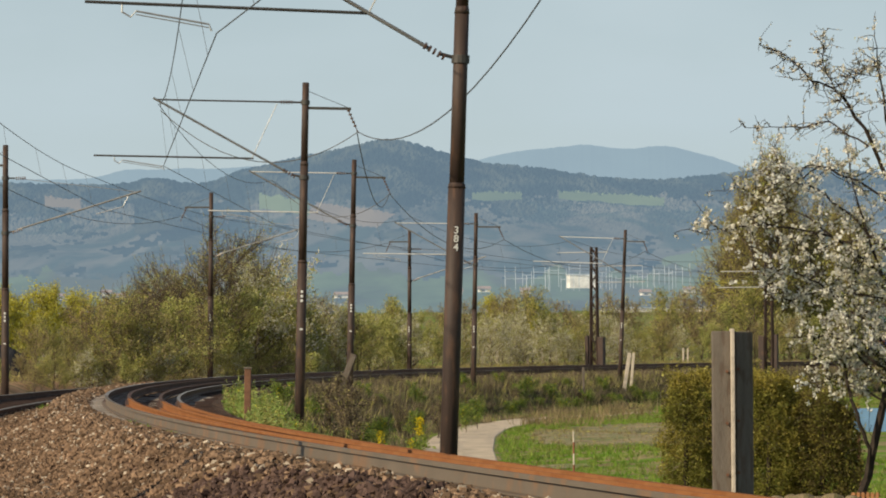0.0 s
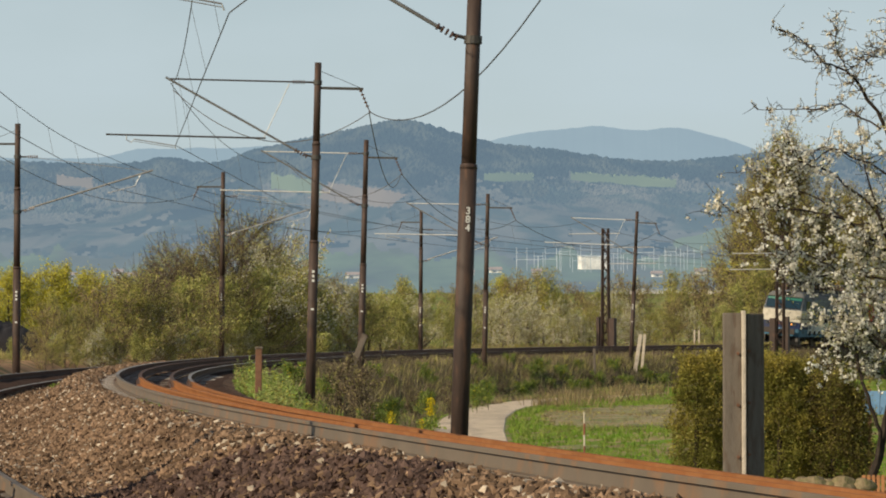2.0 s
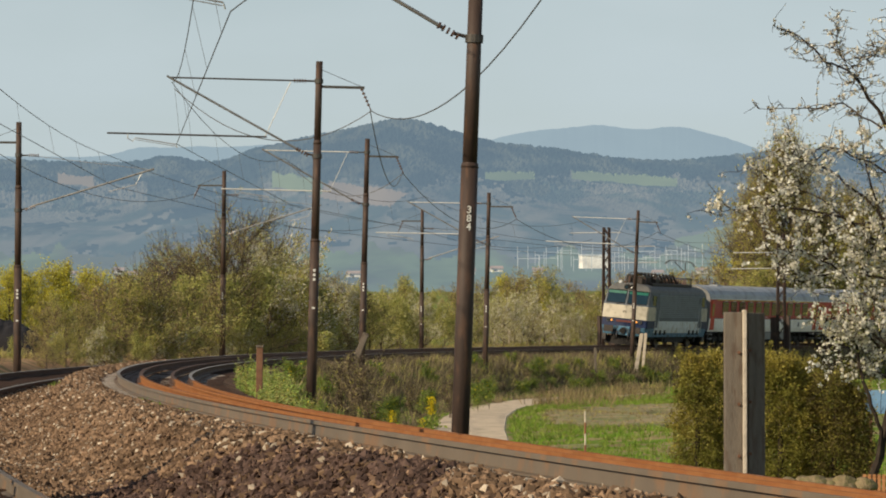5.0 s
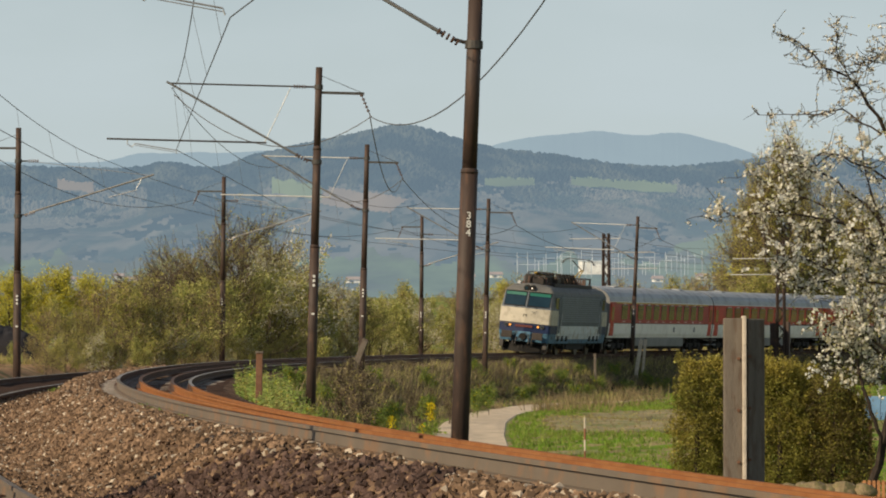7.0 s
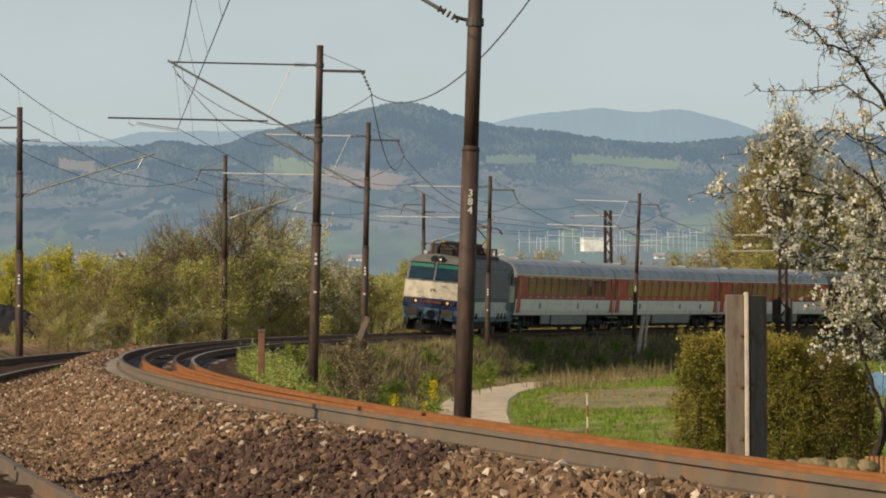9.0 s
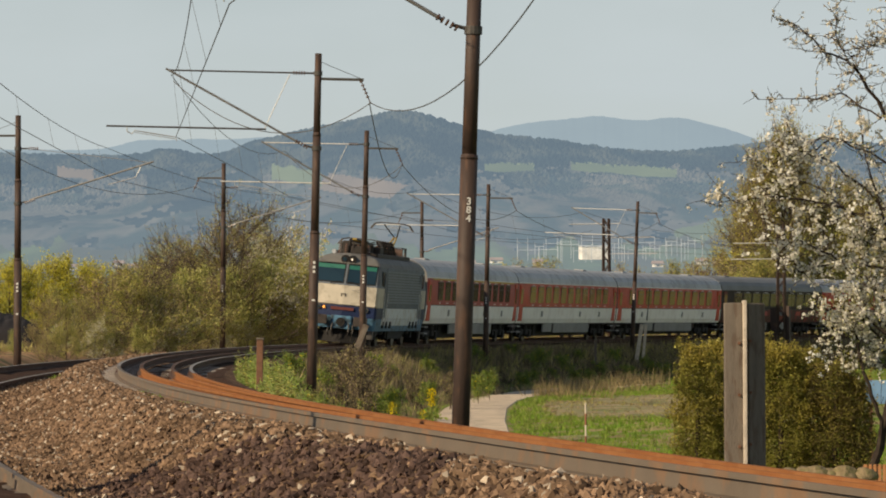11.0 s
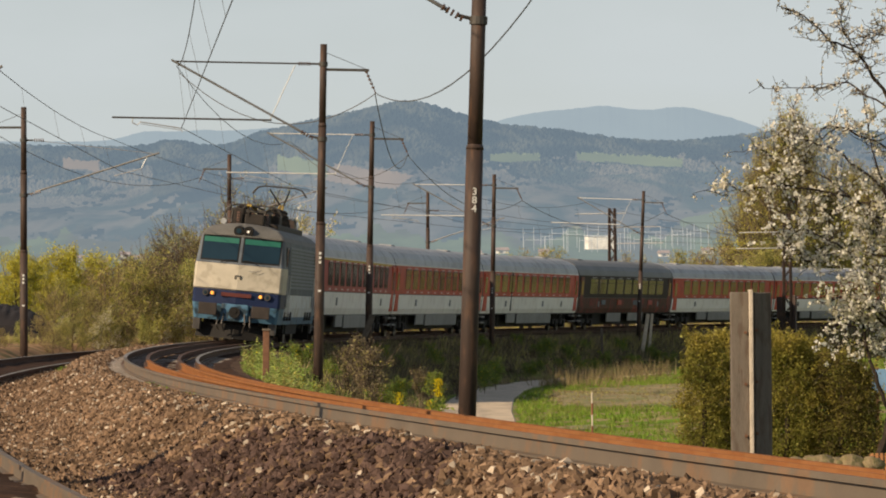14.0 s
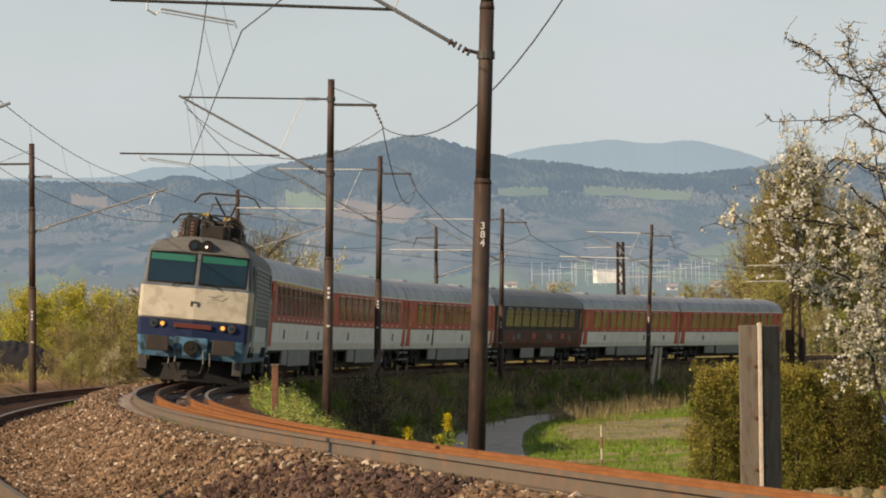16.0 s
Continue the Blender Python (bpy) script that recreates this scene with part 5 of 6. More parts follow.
        row([(q.choice(["olive", "pale", "olive", "white", "brown"]), uu, q.uniform(2.5, 5), q.uniform(566, 600))], u + 9)
    for u in range(235, 1660, 38):
        uu = u + q.uniform(-14, 14)
        t = 480 + q.uniform(-22, 25) + (-45 if 180 < uu < 560 else -4 if 640 < uu < 860 else -12 if uu > 1080 else 0)
        row([(q.choice(["brown", "olive", "bare", "pale"]) if uu < 620 else q.choice(["brown", "olive", "pale"]), uu, q.uniform(18, 40), t)], u + 5)
    for v in kinds.values():
        for m in v:
            park(m)


thicket()


# ---- hedge and blossoming tree close to the line ----
def hedge_bush(u, d, top, w, seed, bronze=False):
    rng = np.random.default_rng(seed)
    x = (u - 784) / F * d
    g = -2.05
    th = empty("conifer_shrub", "dense olive-green clipped conifer shrub", "shrub", "conifer hedge", m=pose(x, d, g))
    h = 0.737 + (EYE_LINE - top) / F * d - g
    bm = bmesh.new()
    tube(bm, [(0, 0, -.2), (0.03, 0, h * .8)], .07, .02, 8)
    part("trunk", bm, P_BARK, th)
    n = int(74000 * h * w / 3)
    z = rng.random(n) ** .85
    a = rng.uniform(0, 6.283, n)
    lob = 1 + .13 * np.sin(a * 5 + z * 9 + seed) + .12 * np.sin(a * 9 - z * 17) + .08 * np.sin(a * 17 + z * 31)
    r = w * 1.25 * lob * np.sqrt(np.clip(1 - ((z - .35) / .72) ** 2, .02, 1)) * rng.uniform(.45, 1.0, n) ** .5
    inner = rng.random(n) < .3
    tuft = rng.integers(0, n, n // 130)[rng.integers(0, n // 130, n)]
    k = np.where(inner, np.arange(n), tuft)
    jit = rng.normal(0, 1, (n, 3)) * np.where(inner, .03, .062)[:, None]
    pts = np.stack([r[k] * np.cos(a[k]), r[k] * np.sin(a[k]), z[k] * h], 1) + jit
    # upright shoots that break the outline
    m = 26
    sa, sz = rng.uniform(0, 6.283, m), rng.uniform(.45, .97, m)
    sr = w * 1.2 * np.sqrt(np.clip(1 - ((sz - .35) / .72) ** 2, .02, 1))
    root = np.stack([sr * np.cos(sa), sr * np.sin(sa), sz * h], 1)
    way = np.stack([.35 * np.cos(sa), .35 * np.sin(sa), np.ones(m)], 1) * rng.uniform(.12, .34, (m, 1))
    shoots = np.repeat(root, 60, 0) + np.repeat(way, 60, 0) * rng.random((m * 60, 1)) + rng.normal(0, .022, (m * 60, 3))
    leaves("foliage", np.concatenate([pts, shoots]), .042, [P_BRONZE, P_THUJA] if bronze else [P_THUJA, P_OLIVE, P_BRONZE], th, rng, (.6, .4) if bronze else (.80, .05, .15), .5, .35)


# last two shrubs: russet brown, with shadow put into the darker foliage colour
for u, d, top, w, sd, bz in ((1236, 60, 632, .28, 3, False), (1276, 61, 628, .34, 4, False), (1330, 62, 625, .42, 5, False), (1383, 60, 634, .36, 6, False), (1425, 61, 642, .36, 7, False), (1478, 60, 668, .38, 8, True), (1512, 60, 690, .26, 9, True)):
    hedge_bush(u, d, top, w, sd, bz)


def blossom_tree():
    rng = np.random.default_rng(12)
    d0 = 57.0
    th = empty("blossoming_fruit_tree", "fruit tree covered in white blossom with dark branches", "tree", m=pose((1590 - 784) / F * d0, d0, -2.05))
    k = d0 / F
    def at_(u, y, dep=0.0):
        return Vector(((u - 1590) * k, dep, (EYE_LINE - y) * k + 0.737 + 2.05))
    runs = []
    def limb(pts, r0, r1):
        ps = [at_(*p) for p in pts]
        fine = []
        for a, b in zip(ps, ps[1:]):
            for j in range(4):
                fine.append(a.lerp(b, j / 4) + Vector(rng.normal(0, .012, 3)))
        fine.append(ps[-1])
        runs.append((fine, r0, r1))
        return fine
    # trunk leaning in from the side, then the big limbs
    limb([(1545, 960, 0), (1552, 840, 0), (1580, 730, .1), (1620, 560, .1), (1630, 380, 0)], .075, .05)
    limb([(1556, 830, 0), (1562, 765, -.1), (1540, 705, -.2), (1521, 652, -.2), (1516, 600, -.2)], .038, .02)
    big = [(limb([(1600, 290), (1566, 218, -.2), (1517, 143, -.3), (1502, 129, -.3), (1467, 114, -.2), (1418, 64, -.1), (1375, 50, -.1)], .030, .006), 48),
           (limb([(1502, 129, -.3), (1540, 108, -.2), (1568, 88, 0)], .012, .005), 26),
           (limb([(1502, 129, -.3), (1482, 80, -.3), (1485, 30, -.3)], .010, .004), 22),
           (limb([(1566, 230), (1500, 185, .3), (1440, 190, .4), (1352, 192, .4)], .016, .005), 20),
           (limb([(1600, 420), (1540, 350, .5), (1480, 300, .6), (1420, 285, .6), (1385, 292, .6)], .024, .005), 26),
           (limb([(1610, 480), (1500, 392, -.4), (1400, 370, -.5), (1330, 372, -.5), (1262, 382, -.4)], .024, .004), 34),
           (limb([(1610, 600), (1540, 520, .3), (1480, 470, .4), (1420, 440, .5), (1376, 474, .4)], .026, .006), 36),
           (limb([(1600, 660), (1540, 600, -.4), (1490, 560, -.5), (1452, 572, -.5)], .024, .006), 26),
           (limb([(1600, 690), (1550, 650, .2), (1500, 640, .3), (1468, 655, .2)], .02, .006), 22),
           (limb([(1630, 420), (1600, 250, -.5), (1580, 120, -.6), (1570, 40, -.6)], .03, .006), 34),
           (limb([(1620, 520), (1580, 430, .2), (1545, 300, .4), (1530, 200, .5)], .026, .006), 36),
           (limb([(1620, 560), (1575, 535, .5), (1535, 530, .7)], .02, .006), 40),
           (limb([(1620, 630), (1570, 600, -.2), (1520, 608, -.3)], .02, .006), 40),
           (limb([(1610, 500), (1560, 460, -.3), (1510, 450, -.4)], .02, .006), 36),
           (limb([(1630, 660), (1572, 614, -.5), (1528, 580, -.5), (1495, 566, -.4)], .034, .008), 22),
           (limb([(1600, 330), (1545, 290, -.1), (1480, 262, 0), (1425, 300, .1), (1400, 240, 0)], .02, .005), 30),
           (limb([(1590, 500), (1500, 480, .6), (1430, 500, .6), (1400, 495, .6)], .018, .005), 24),
           (limb([(1590, 400), (1520, 395, .6), (1450, 340, .7), (1395, 330, .7), (1350, 300, .6)], .018, .005), 30)]
    tips = []
    for b, many in big:
        for j in range(many):
            q = b[rng.integers(2, len(b))]
            a = rng.uniform(0, 6.283)
            dd = Vector((math.cos(a) - .18, rng.normal(0, .8), math.sin(a) * .75 + .12)).normalized()
            ln = rng.uniform(.22, .78) * (.5 if q.z > 5.9 else 1)
            pts = [q]
            for k in range(4):
                dd = (dd + Vector(rng.normal(0, .28, 3)) + Vector((0, 0, .05))).normalized()
                pts.append(pts[-1] + dd * ln / 4)
            runs.append((pts, .008, .003))
            tips.append((q, pts[2]))
            tips.append((pts[2], pts[4]))
            for jj in range(2):
                s0 = pts[rng.integers(1, 5)]
                e2 = s0 + Vector(rng.normal(0, .10, 3))
                runs.append(([s0, s0.lerp(e2, .5) + Vector(rng.normal(0, .015, 3)), e2], .005, .003))
                tips.append((s0, e2))
    bm = bmesh.new()
    for pts, a, b in runs:
        tube(bm, pts, a, b, 6 if a > .02 else 3, cap=False)
    part("trunk", bm, P_BARK, th, "dark gnarled trunk and twigs")
    floor_z = at_(0, 678).z
    tips = [(p, q) for p, q in tips if min(p.z, q.z) > floor_z]
    n = 2300
    A = np.array([tuple(p) for p, q in tips])
    B = np.array([tuple(q) for p, q in tips])
    zmid = A[:, 2]
    wgt = np.where(zmid > 5.9, .13, np.where(zmid > 4.8, .85, 1.0)) * np.where(A[:, 0] < at_(1400, 0).x, 1.5, 1.0)
    c = rng.choice(len(tips), n, p=wgt / wgt.sum())
    cen = A[c] + (B[c] - A[c]) * rng.random((n, 1))
    per = 5
    pts = np.repeat(cen, per, 0) + rng.normal(0, .024, (n * per, 3))
    leaves("blossom", pts, .049, [P_PETAL, P_WHITE], th, rng, (.85, .15), .95)
    high = np.flatnonzero(zmid > 5.6)
    c = high[rng.integers(0, len(high), 1500)]
    leaves("budding", A[c] + (B[c] - A[c]) * rng.random((1500, 1)) + rng.normal(0, .01, (1500, 3)), .034, [P_WHITE, P_PETAL, P_BROWN], th, rng, (.45, .25, .3), .9)
    n = 4200
    c = rng.choice(len(tips), n, p=(wgt ** 2) / (wgt ** 2).sum())
    leaves("young_leaves", A[c] + (B[c] - A[c]) * rng.random((n, 1)) + rng.normal(0, .06, (n, 3)), .038, [P_PALE, P_OLIVE, P_GREEN], th, rng, (.3, .4, .3), .5)


blossom_tree()


# ---- grass, weeds and dry stalks ----
def blades(name, label, count, area, hgt, wid, mats, shares, seed, on=None, tilt=.35):
    """Tufts of blades scattered over a stretch given in s and o."""
    rng = np.random.default_rng(seed)
    s = rng.uniform(area[0], area[1], count)
    o = rng.uniform(area[2], area[3], count)
    keep = np.array([on is None or on(a, b) for a, b in zip(s, o)])
    s, o = s[keep], o[keep]
    th = np.interp(s, _s, _th)
    x = np.interp(s, _s, _x) + np.cos(th) * o
    y = np.interp(s, _s, _y) - np.sin(th) * o
    z = ground_z(x, y)
    per = 6
    n = len(x) * per
    root = np.repeat(np.stack([x, y, z - .03], 1), per, 0) + np.concatenate([rng.normal(0, hgt * .22, (n, 2)), np.zeros((n, 1))], 1)
    hh = hgt * np.repeat(rng.uniform(.5, 1.3, len(x)), per) * rng.uniform(.6, 1.15, n)
    dirn = np.concatenate([rng.normal(0, tilt, (n, 2)), np.ones((n, 1))], 1)
    side = np.concatenate([rng.normal(0, 1, (n, 2)), np.zeros((n, 1))], 1)
    side /= np.linalg.norm(side, axis=1)[:, None]
    v = np.empty((n, 3, 3))
    v[:, 0] = root - side * wid
    v[:, 1] = root + side * wid
    v[:, 2] = root + dirn * hh[:, None]
    me = bpy.data.meshes.new(name)
    me.from_pydata(v.reshape(-1, 3).tolist(), [], np.arange(3 * n).reshape(-1, 3).tolist())
    for m in mats:
        me.materials.append(m)
    mi = np.repeat(rng.choice(len(mats), len(x), p=shares), per).astype(np.int32)
    me.polygons.foreach_set("material_index", mi)
    tagged(new(name, me), label, "grass", kind="stuff")


def patch(s, o, k=9.0, seed=0.0):
    return noise.noise((s / k, o / k, seed))


def dry_at(s, o):
    """Where the meadow is bleached: a broad band across it with frayed edges."""
    p = at(s, o)
    y = p.y
    return 1.25 * math.exp(-((y - 148) / 24) ** 2) * float(smooth(1.4, 4.2, p.x - np.interp(y, *PATH_LINE))) + 0.55 * patch(s, o) + .3 * patch(s, o, 3.0, 5.0) > 0.36


def on_path(s, o):
    p = at(s, o)
    return abs(p.x - np.interp(p.y, *PATH_LINE)) < 1.3


PATH_LINE = ([40, 100, 125, 146, 164, 185, 196, 208], [0.55, 0.65, 0.85, 1.25, 2.0, 4.0, 6.3, 11.0])
blades("meadow_grass", "bright green meadow grass", 30000, (-40, 190, 5.0, 19), .16, .016, [P_BLADE, P_GREEN], (.7, .3), 1, lambda s, o: not dry_at(s, o) and not on_path(s, o))
blades("dry_meadow_grass", "straw-coloured dry grass patches in the meadow", 14000, (-10, 190, 5.5, 19), .14, .014, [P_DRY, P_OLIVE], (.7, .3), 2, lambda s, o: dry_at(s, o) and not on_path(s, o))
blades("bank_weeds", "green weeds on the railway bank", 6000, (-25, 260, 2.5, 6.0), .32, .03, [P_HERB, P_OLIVE, P_BROWN], (.5, .3, .2), 3, lambda s, o: patch(s, o, 5, 3.1) > -.1)
blades("bank_dry_stalks", "dry brown stalks on the railway bank", 5000, (-5, 260, 2.4, 6.4), .45, .016, [P_DEAD, P_BROWN], (.7, .3), 4, lambda s, o: patch(s, o, 5, 3.1) < .12)


blades("bank_brush", "grey-brown dead brush along the edge of the far bank", 9000, (55, 265, 1.95, 4.4), .52, .022, [P_DEAD, P_BROWN, P_OLIVE], (.6, .2, .2), 14, lambda s, o: patch(s, o, 4, 6.1) > -.35)


def herbs(count, area, seed):
    """Leafy stalks standing singly beside the rails: a thin stem with small leaves up its length, some in bud."""
    rng = random.Random(seed)
    verts, faces, idx = [], [], []
    for i in range(count):
        s, o = rng.uniform(*area[:2]), rng.uniform(*area[2:])
        if patch(s, o, 2.2, 7.7) < .02:
            continue
        p = at(s, o)
        z = float(ground_z(np.array([p.x]), np.array([p.y]))[0])
        h = rng.uniform(.30, .85) * (.5 + .5 * min(1, max(0, (s + 10) / 14))) * (1.25 if rng.random() < .15 else 1)
        lx, ly = rng.gauss(0, .10) * h, rng.gauss(0, .10) * h
        k = len(verts)
        verts += [(p.x - .006, p.y, z - .02), (p.x + .006, p.y, z - .02), (p.x + lx, p.y + ly, z + h)]
        faces.append((k, k + 1, k + 2))
        idx.append(0)
        bud = rng.random() < .07
        for j in range(22):
            f = rng.uniform(.05, 1)
            c = Vector((p.x + lx * f, p.y + ly * f, z + h * f))
            a = rng.uniform(0, 6.3)
            r = rng.uniform(.08, .15) * (1.25 - .85 * f)
            d = Vector((math.cos(a), math.sin(a), rng.uniform(-.1, .6)))
            e = Vector((-math.sin(a), math.cos(a), rng.uniform(-.4, .4))) * r * .36
            k = len(verts)
            verts += [c, c + d * r * .5 + e, c + d * r, c + d * r * .5 - e]
            faces.append((k, k + 1, k + 2, k + 3))
            idx.append(2 if bud and f > .85 else 1 if i % 3 == 0 else 0)
    me = bpy.data.meshes.new("tall_weeds")
    me.from_pydata([tuple(v) for v in verts], [], faces)
    for m in (P_YOUNG, P_OLIVE, P_FLOWER):
        me.materials.append(m)
    me.polygons.foreach_set("material_index", np.array(idx, dtype=np.int32))
    tagged(new("tall_weeds", me), "leafy green weeds, some in yellow bud, beside the track", "weeds", kind="stuff")


herbs(900, (-18, 32, 1.8, 3.1), 5)
blades("trackside_grass", "dry grass and weeds on the outer side of the line", 9000, (20, 330, -12, -7.2), .40, .03, [P_DRY, P_OLIVE, P_BROWN], (.35, .4, .25), 6, lambda s, o: s > 110 + 14 * patch(s, o, 6, 2.2) or o < -10.2 + .8 * patch(s, o, 3, 1.4))
blades("dry_reed", "clumps of tall straw-coloured reed", 420, (90, 135, 8.0, 11.5), .8, .02, [P_DRY], (1.0,), 8, lambda s, o: patch(s, o, 3, 9.2) > .05)
# ---- footpath ----
M_PATH = mat("path_concrete", (0.58, 0.48, 0.36), 1.0, 0, 0.18, 1.2, 0.3, (0.44, 0.37, 0.28), 0.35, spec=0.05)


def footpath():
    bm = bmesh.new()
    rings = []
    ys = np.arange(95, 208, 2.0)
    for y in ys:
        x = float(np.interp(y, *PATH_LINE))
        w = 1.12
        rings.append([Vector((x + a, y, float(ground_z(np.array([x + a]), np.array([y]))[0]) + b)) for a, b in ((-w - .12, -.06), (-w, .022), (0, .04), (w, .022), (w + .12, -.06))])
    loft(bm, rings, closed=False)
    tagged(part("footpath", bm, M_PATH), "pale concrete footpath curving through the meadow", "path", kind="structure")


footpath()


# ---- posts and small things by the line ----
def concrete_post():
    d = 36.0
    x = (1320 - 784) / F * d
    k = d / F
    th = empty("concrete_post", "weathered grey concrete post with a pale rib", "post", m=pose(x, d, 0))
    top = 0.737 + (EYE_LINE - 555) * k
    bm = bmesh.new()
    box(bm, -.175, -.01, -.05, .05, -1.6, top, .012)
    part("flange", bm, M_CONCRETE, th, "stained grey-brown concrete face")
    bm = bmesh.new()
    box(bm, -.012, .022, -.12, .04, -1.6, top + .02, .008)
    part("rib", bm, M_CONCPALE, th, "pale chipped concrete rib")
    bm = bmesh.new()
    box(bm, 0, .20, -.05, .05, -1.6, top - .005, .012, m=Matrix.Translation((.015, .02, 0)) @ pose(0, 0, 0, 0, 0, 38))
    part("face", bm, M_CONCRETE, th, "grey concrete face turned away")
    for i in range(4):
        for xx in (-.045, .055):
            bm = bmesh.new()
            z = top - .36 - .46 * i + (.02 if xx > 0 else 0)
            tube(bm, [(xx, -.075, z), (xx, -.03, z)], .014, sides=8)
            part("bolt", bm, M_RUSTPOST, th, "rusty bolt")
    return th


concrete_post()


def simple_post(name, label, u, d, y0, y1, w, material, tilt=0, cap=None):
    k = d / F
    z0, z1 = 0.737 + (EYE_LINE - y0) * k, 0.737 + (EYE_LINE - y1) * k
    th = empty(name, label, "post", m=pose((u - 784) * k, d, z0, 0, tilt, 0))
    bm = bmesh.new()
    box(bm, -w / 2, w / 2, -w / 2, w / 2, -.6, z1 - z0, w * .12)
    part("shaft", bm, material, th)
    if cap:
        bm = bmesh.new()
        box(bm, -w * .62, w * .62, -w * .62, w * .62, z1 - z0, z1 - z0 + w * .3, w * .08)
        part("cap", bm, cap, th)
    return th


simple_post("rusty_post", "short rusty steel post beside the rails", 463, 80, 712, 617, .13, M_RUSTPOST, 1, M_CONCRETE)
simple_post("marker_post", "small leaning concrete marker post on the bank", 1132, 238, 645, 592, .22, M_CONCPALE, 9)
simple_post("marker_post", "small leaning concrete marker post on the bank", 1143, 239, 643, 592, .16, M_CONCPALE, 5)
simple_post("marker_post", "stubby concrete marker post on the bank", 1058, 225, 648, 618, .14, M_CONCRETE)
simple_post("leaning_slab", "leaning pale concrete slab at a mast's foot", 634, 150, 638, 588, .22, M_CONCRETE, 22)
for u in (985, 1010, 1235, 1243, 880, 905, 960, 1035):
    simple_post("fence_post", "thin grey fence post beyond the tracks", u, 262 + (u - 880) * .12, 612, 585, .12, M_CONCPALE)


def striped_stake():
    d, k = 84.0, 84.0 / F
    th = empty("striped_stake", "thin white and red striped stake in the grass", "stake", m=pose((1040 - 784) * k, d, 0.737 + (EYE_LINE - 830) * k))
    m2 = mat("stake_red", (0.24, 0.09, 0.05), 0.7)
    for i in range(5):
        bm = bmesh.new()
        tube(bm, [(0, 0, .235 * i), (0, 0, .235 * (i + 1))], .021, sides=8)
        part("band", bm, M_CONCPALE if i % 2 == 0 else m2, th)


striped_stake()


def stones():
    rng = np.random.default_rng(3)
    m = mat("garden_rock", (0.25, 0.195, 0.115), 0.95, 0, 0.4, 6, .8, (0.16, 0.14, 0.07), 0.4, spec=0.05)
    for u, w in ((1398, .15), (1442, .21), (1496, .18), (1532, .15), (1420, .13), (1468, .14)):
        bm = bmesh.new()
        bmesh.ops.create_icosphere(bm, subdivisions=3, radius=w)
        for v in bm.verts:
            v.co *= 1 + .38 * noise.noise(v.co * 6 + Vector((u, 0, 0))) + .22 * noise.noise(v.co * 17)
            v.co.z *= .6
        d = 46.0
        tagged(part("garden_rock", bm, m, smooth=True), "rounded tan rock beside the hedge", "rock", "garden rocks").location = ((u - 784) / F * d, d, 0.737 + (EYE_LINE - 862) * d / F)
    # flower stems
    for u, d, y0, y1, n in ((768, 103, 787, 704, 90), (698, 101, 787, 727, 45), (752, 103, 787, 742, 25)):
        k = d / F
        h = (y0 - y1) * k
        th = empty("rapeseed_plant", "yellow flowering rapeseed plant on the bank", "flower", "rapeseed plants", m=pose((u - 784) * k, d, 0.737 + (EYE_LINE - y0) * k))
        bm = bmesh.new()
        for j in range(5):
            tube(bm, [(0, 0, -.5), (rng.normal(0, .05), 0, h * .5), (rng.normal(0, .09), rng.normal(0, .05), h * .95)], .012, .006, 4)
        part("stems", bm, P_GREEN, th)
        leaves("leaves", np.stack([rng.normal(0, .14, 160), rng.normal(0, .1, 160), rng.uniform(-.3, h * .6, 160)], 1), .13, [P_GREEN, P_BLADE], th, rng, (.6, .4))
        leaves("blossom", np.stack([rng.normal(0, .055, n * 3), rng.normal(0, .055, n * 3), rng.uniform(h * .62, h, n * 3)], 1), .045, [P_FLOWER], th, rng)
    # brown bush on the bank
    b = plant("bank_bush", "bare brown bush on the railway bank", "shrub", "bank bushes", 5, 1.9, 1.0, 14, 14, 1500, .055, [P_DEAD, P_BROWN, P_OLIVE], (.6, .25, .15), .025, 1.3, .02, .2)
    for u, d, top in ((632, 124, .85), (652, 122, .45), (612, 125, .4), (735, 136, -.5), (800, 144, -.35)):
        x = (u - 784) / F * d
        gz = float(ground_z([x], [d])[0])
        sc = (top - gz) / 1.9
        p = copy_thing(b, pose(x, d, gz - .05, 0, 0, u))
        p.scale = (sc, sc, sc)
    rq = random.Random(44)
    for i in range(46):
        s, o = rq.uniform(45, 240), rq.uniform(2.3, 5.2)
        q = at(s, o)
        sc = rq.uniform(.28, .5)
        p = copy_thing(b, pose(q.x, q.y, float(ground_z([q.x], [q.y])[0]) - .03, 0, 0, rq.uniform(0, 360)))
        p.scale = (sc * 1.5, sc * 1.5, sc)
    g = plant("bank_bush", "leafy green bush on the railway bank", "shrub", "bank bushes", 6, 1.6, 1.2, 14, 10, 2600, .10, [P_HERB, P_GREEN, P_FLOWER], (.65, .31, .04), .025, .8, .02, .3)
    for u, d, sc in ((395, 90, .5), (420, 92, .6), (445, 93, .55), (475, 94, .62), (500, 97, .6), (520, 99, .7), (545, 102, .55), (575, 104, .45), (700, 126, .4), (760, 135, .45), (850, 150, .5), (870, 158, .55)):
        p = copy_thing(g, pose((u - 784) / F * d, d, -1.7, 0, 0, u))
        p.scale = (sc, sc, sc)
    rq = random.Random(33)
    for i in range(44):
        s, o = rq.uniform(35, 225), rq.uniform(2.6, 5.6)
        q = at(s, o)
        sc = rq.uniform(.3, .55)
        p = copy_thing(g, pose(q.x, q.y, float(ground_z([q.x], [q.y])[0]), 0, 0, rq.uniform(0, 360)))
        p.scale = (sc * 1.3, sc * 1.3, sc)
    park(b)
    park(g)


stones()


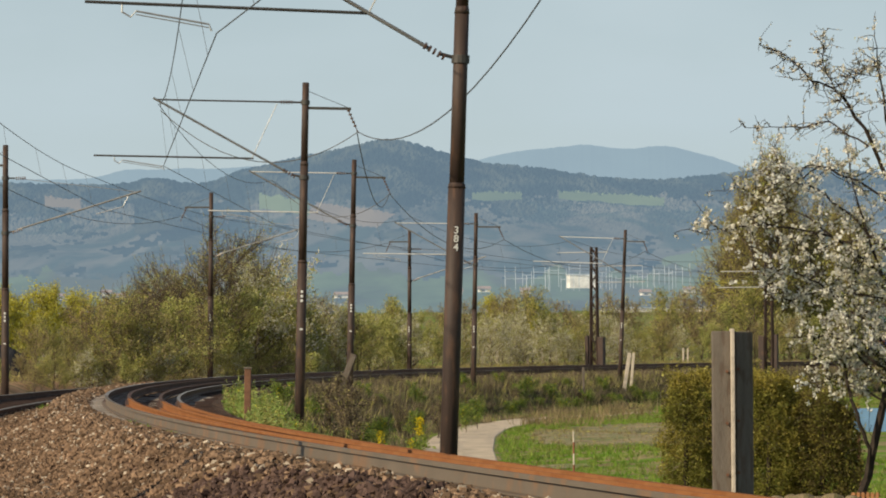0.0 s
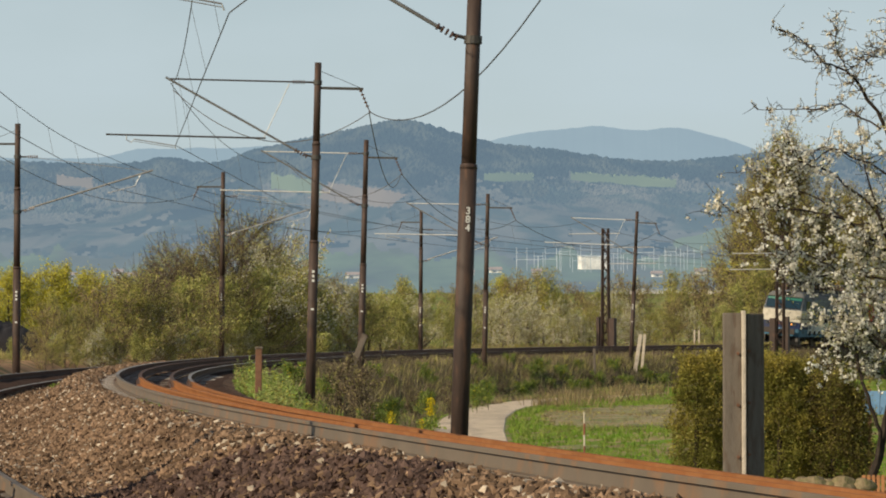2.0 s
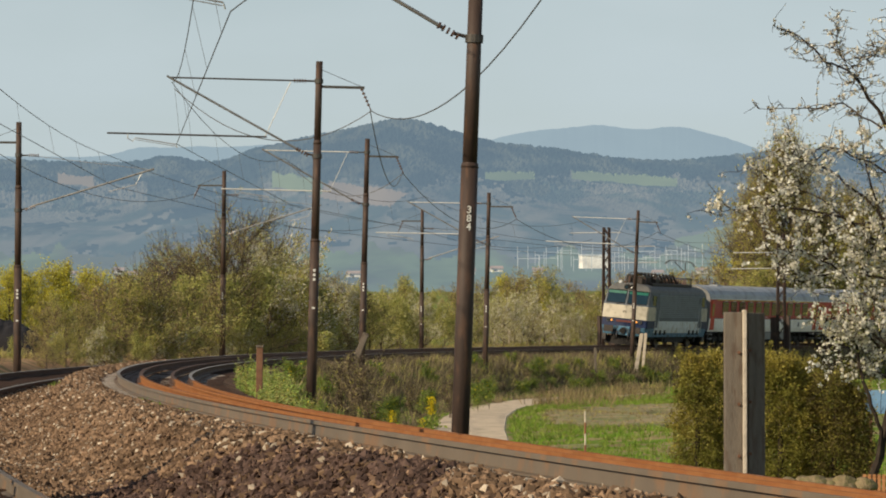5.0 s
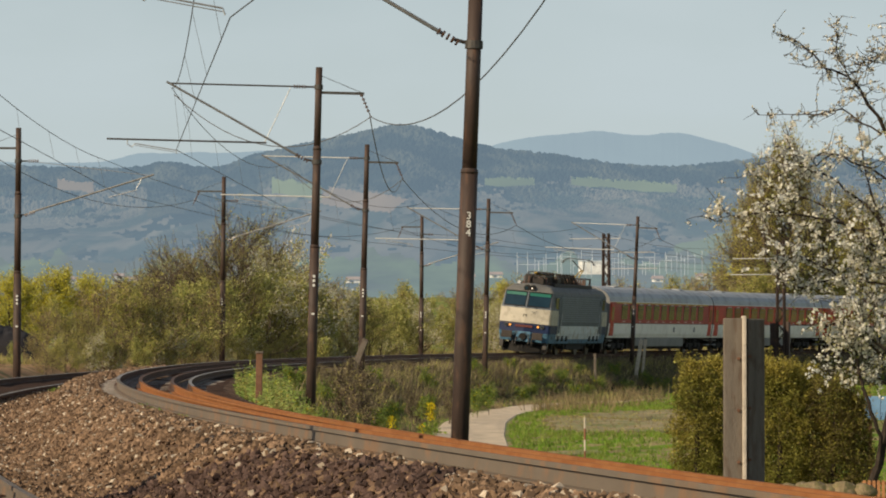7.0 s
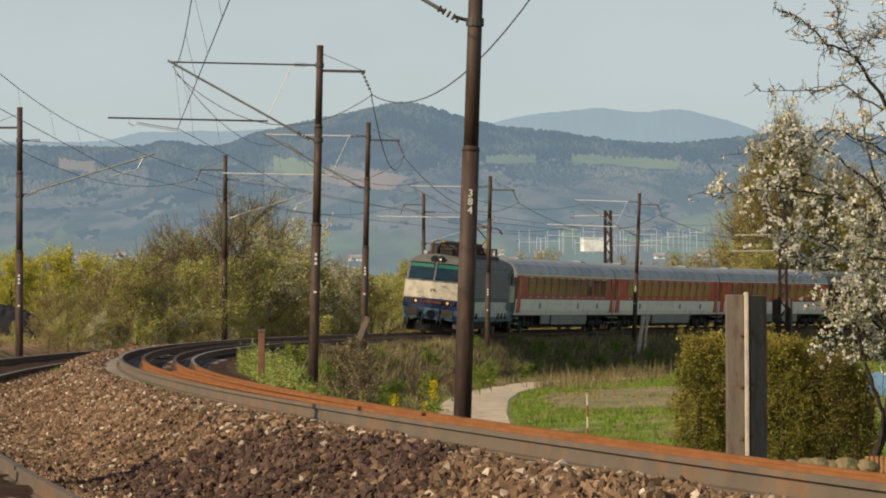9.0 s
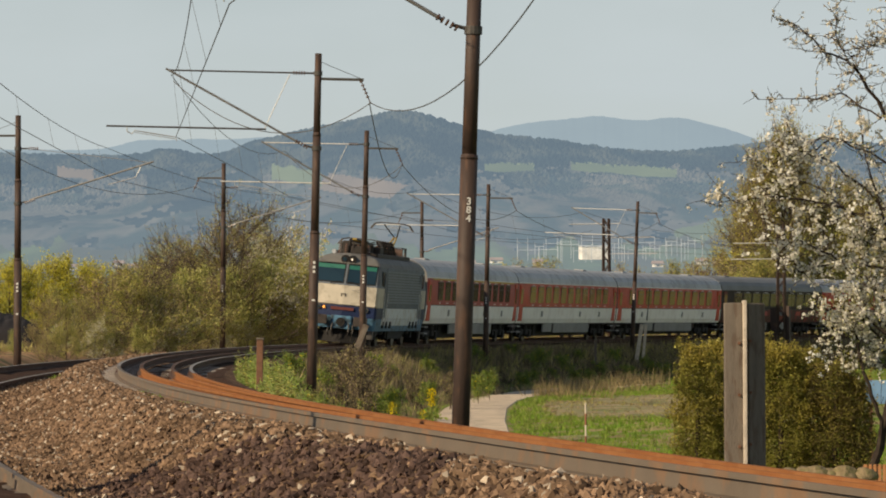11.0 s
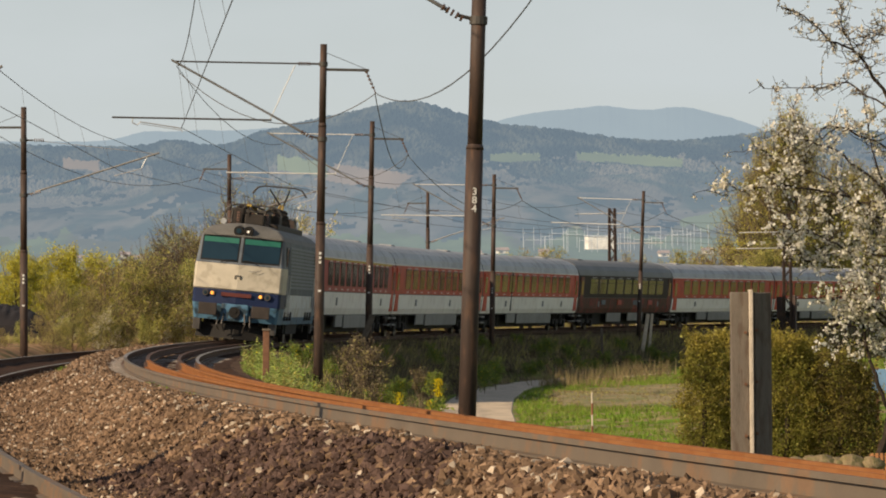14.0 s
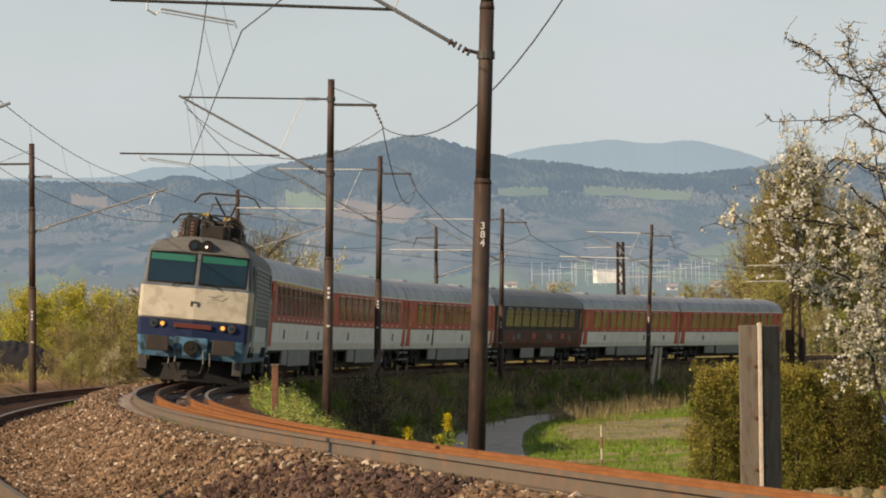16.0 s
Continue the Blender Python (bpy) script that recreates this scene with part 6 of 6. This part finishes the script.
def slag_heap():
    bm = bmesh.new()
    bmesh.ops.create_grid(bm, x_segments=60, y_segments=24, size=1)
    for v in bm.verts:
        f = max(0, 1 - v.co.x ** 2) * max(0, 1 - v.co.y ** 2)
        x, y = v.co.x, v.co.y
        v.co = Vector((x * 3.0, y * 4, 2.4 * f ** .3 + .22 * noise.noise((x * 9, y * 5, 1)) * f))
    d = 205.0
    m = mat("dark_spoil", (0.018, 0.016, 0.018), 0.95, 0, .4, .6, .6)
    tagged(part("spoil_mound", bm, m), "dark heap of spoil behind the shrubs", "heap").location = ((-20 - 784) / F * d, d, -.6)


slag_heap()


def weed_tuft(s, o, h, seed):
    rng = np.random.default_rng(seed)
    p = at(s, o, float(bed_z(o)))
    th = empty("weed_tuft", "small green weed growing in the ballast", "weed", "ballast weeds", m=pose(p.x, p.y, p.z))
    n = 60
    leaves("leaves", np.stack([rng.normal(0, h * .6, n), rng.normal(0, h * .6, n), rng.uniform(0, h, n)], 1), h * .45, [P_GREEN, P_BLADE], th, rng, (.6, .4), .4, .5)


for i, (s, o, h) in enumerate(((-6, -1.9, .10), (-3, -2.0, .08), (-30, -1.25, .10), (-33, -1.3, .09), (-36, -1.2, .08), (4, -2.1, .09))):
    weed_tuft(s, o, h, 50 + i)


def garden_corner():
    d, k = 47.0, 47.0 / F
    th = empty("slatted_crate", "small orange-brown slatted crate beside the tree", "crate", m=pose((1556 - 784) * k, d, 0.737 + (EYE_LINE - 880) * k))
    wood = mat("orange_wood", (0.42, 0.19, 0.08), .8, 0, .25, 6)
    for i in range(6):
        bm = bmesh.new()
        box(bm, -.16 + .055 * i, -.125 + .055 * i, -.01, .01, 0, .25, .003)
        part("slat", bm, wood, th)
    for z in (.04, .2):
        bm = bmesh.new()
        box(bm, -.17, .17, .012, .03, z, z + .03)
        part("rail", bm, wood, th)
    d, k = 72.0, 72.0 / F
    th = empty("blue_board", "faded blue board behind the fruit tree", "board", m=pose((1570 - 784) * k, d, 0.737 + (EYE_LINE - 735) * k))
    bm = bmesh.new()
    box(bm, -.35, .5, -.02, .02, 0, .42, .01)
    part("panel", bm, mat("faded_blue", (0.16, 0.30, 0.48), .6, 0, .2, 3), th)
    for x in (-.25, .4):
        bm = bmesh.new()
        box(bm, x - .03, x + .03, .02, .08, -1.6, .45)
        part("stake", bm, M_RUSTPOST, th)


garden_corner()


def bleached_patch():
    """A thin bleached turf over the green, frayed at its edges."""
    m = mat("bleached_turf", (0.27, 0.215, 0.11), 0.95, 0, 0.35, 0.5, 0.6, (0.17, 0.19, 0.06), 0.45, fine=9)
    ss, os_ = np.arange(-5, 180, 0.8), np.arange(5.6, 19, 0.35)
    verts, faces = [], []
    n = len(os_)
    for s in ss:
        p = [at(s, o) for o in os_]
        z = ground_z([q.x for q in p], [q.y for q in p])
        verts += [(q.x, q.y, zz + .025) for q, zz in zip(p, z)]
    for i in range(len(ss) - 1):
        for k in range(n - 1):
            if dry_at(ss[i], os_[k]) and not on_path(ss[i], os_[k]):
                a = i * n + k
                faces.append((a, a + 1, a + n + 1, a + n))
    tagged(raw("bleached_turf", verts, faces, m, smooth=True), "straw-coloured bleached turf in the meadow", "grass", kind="structure")


bleached_patch()
motions()
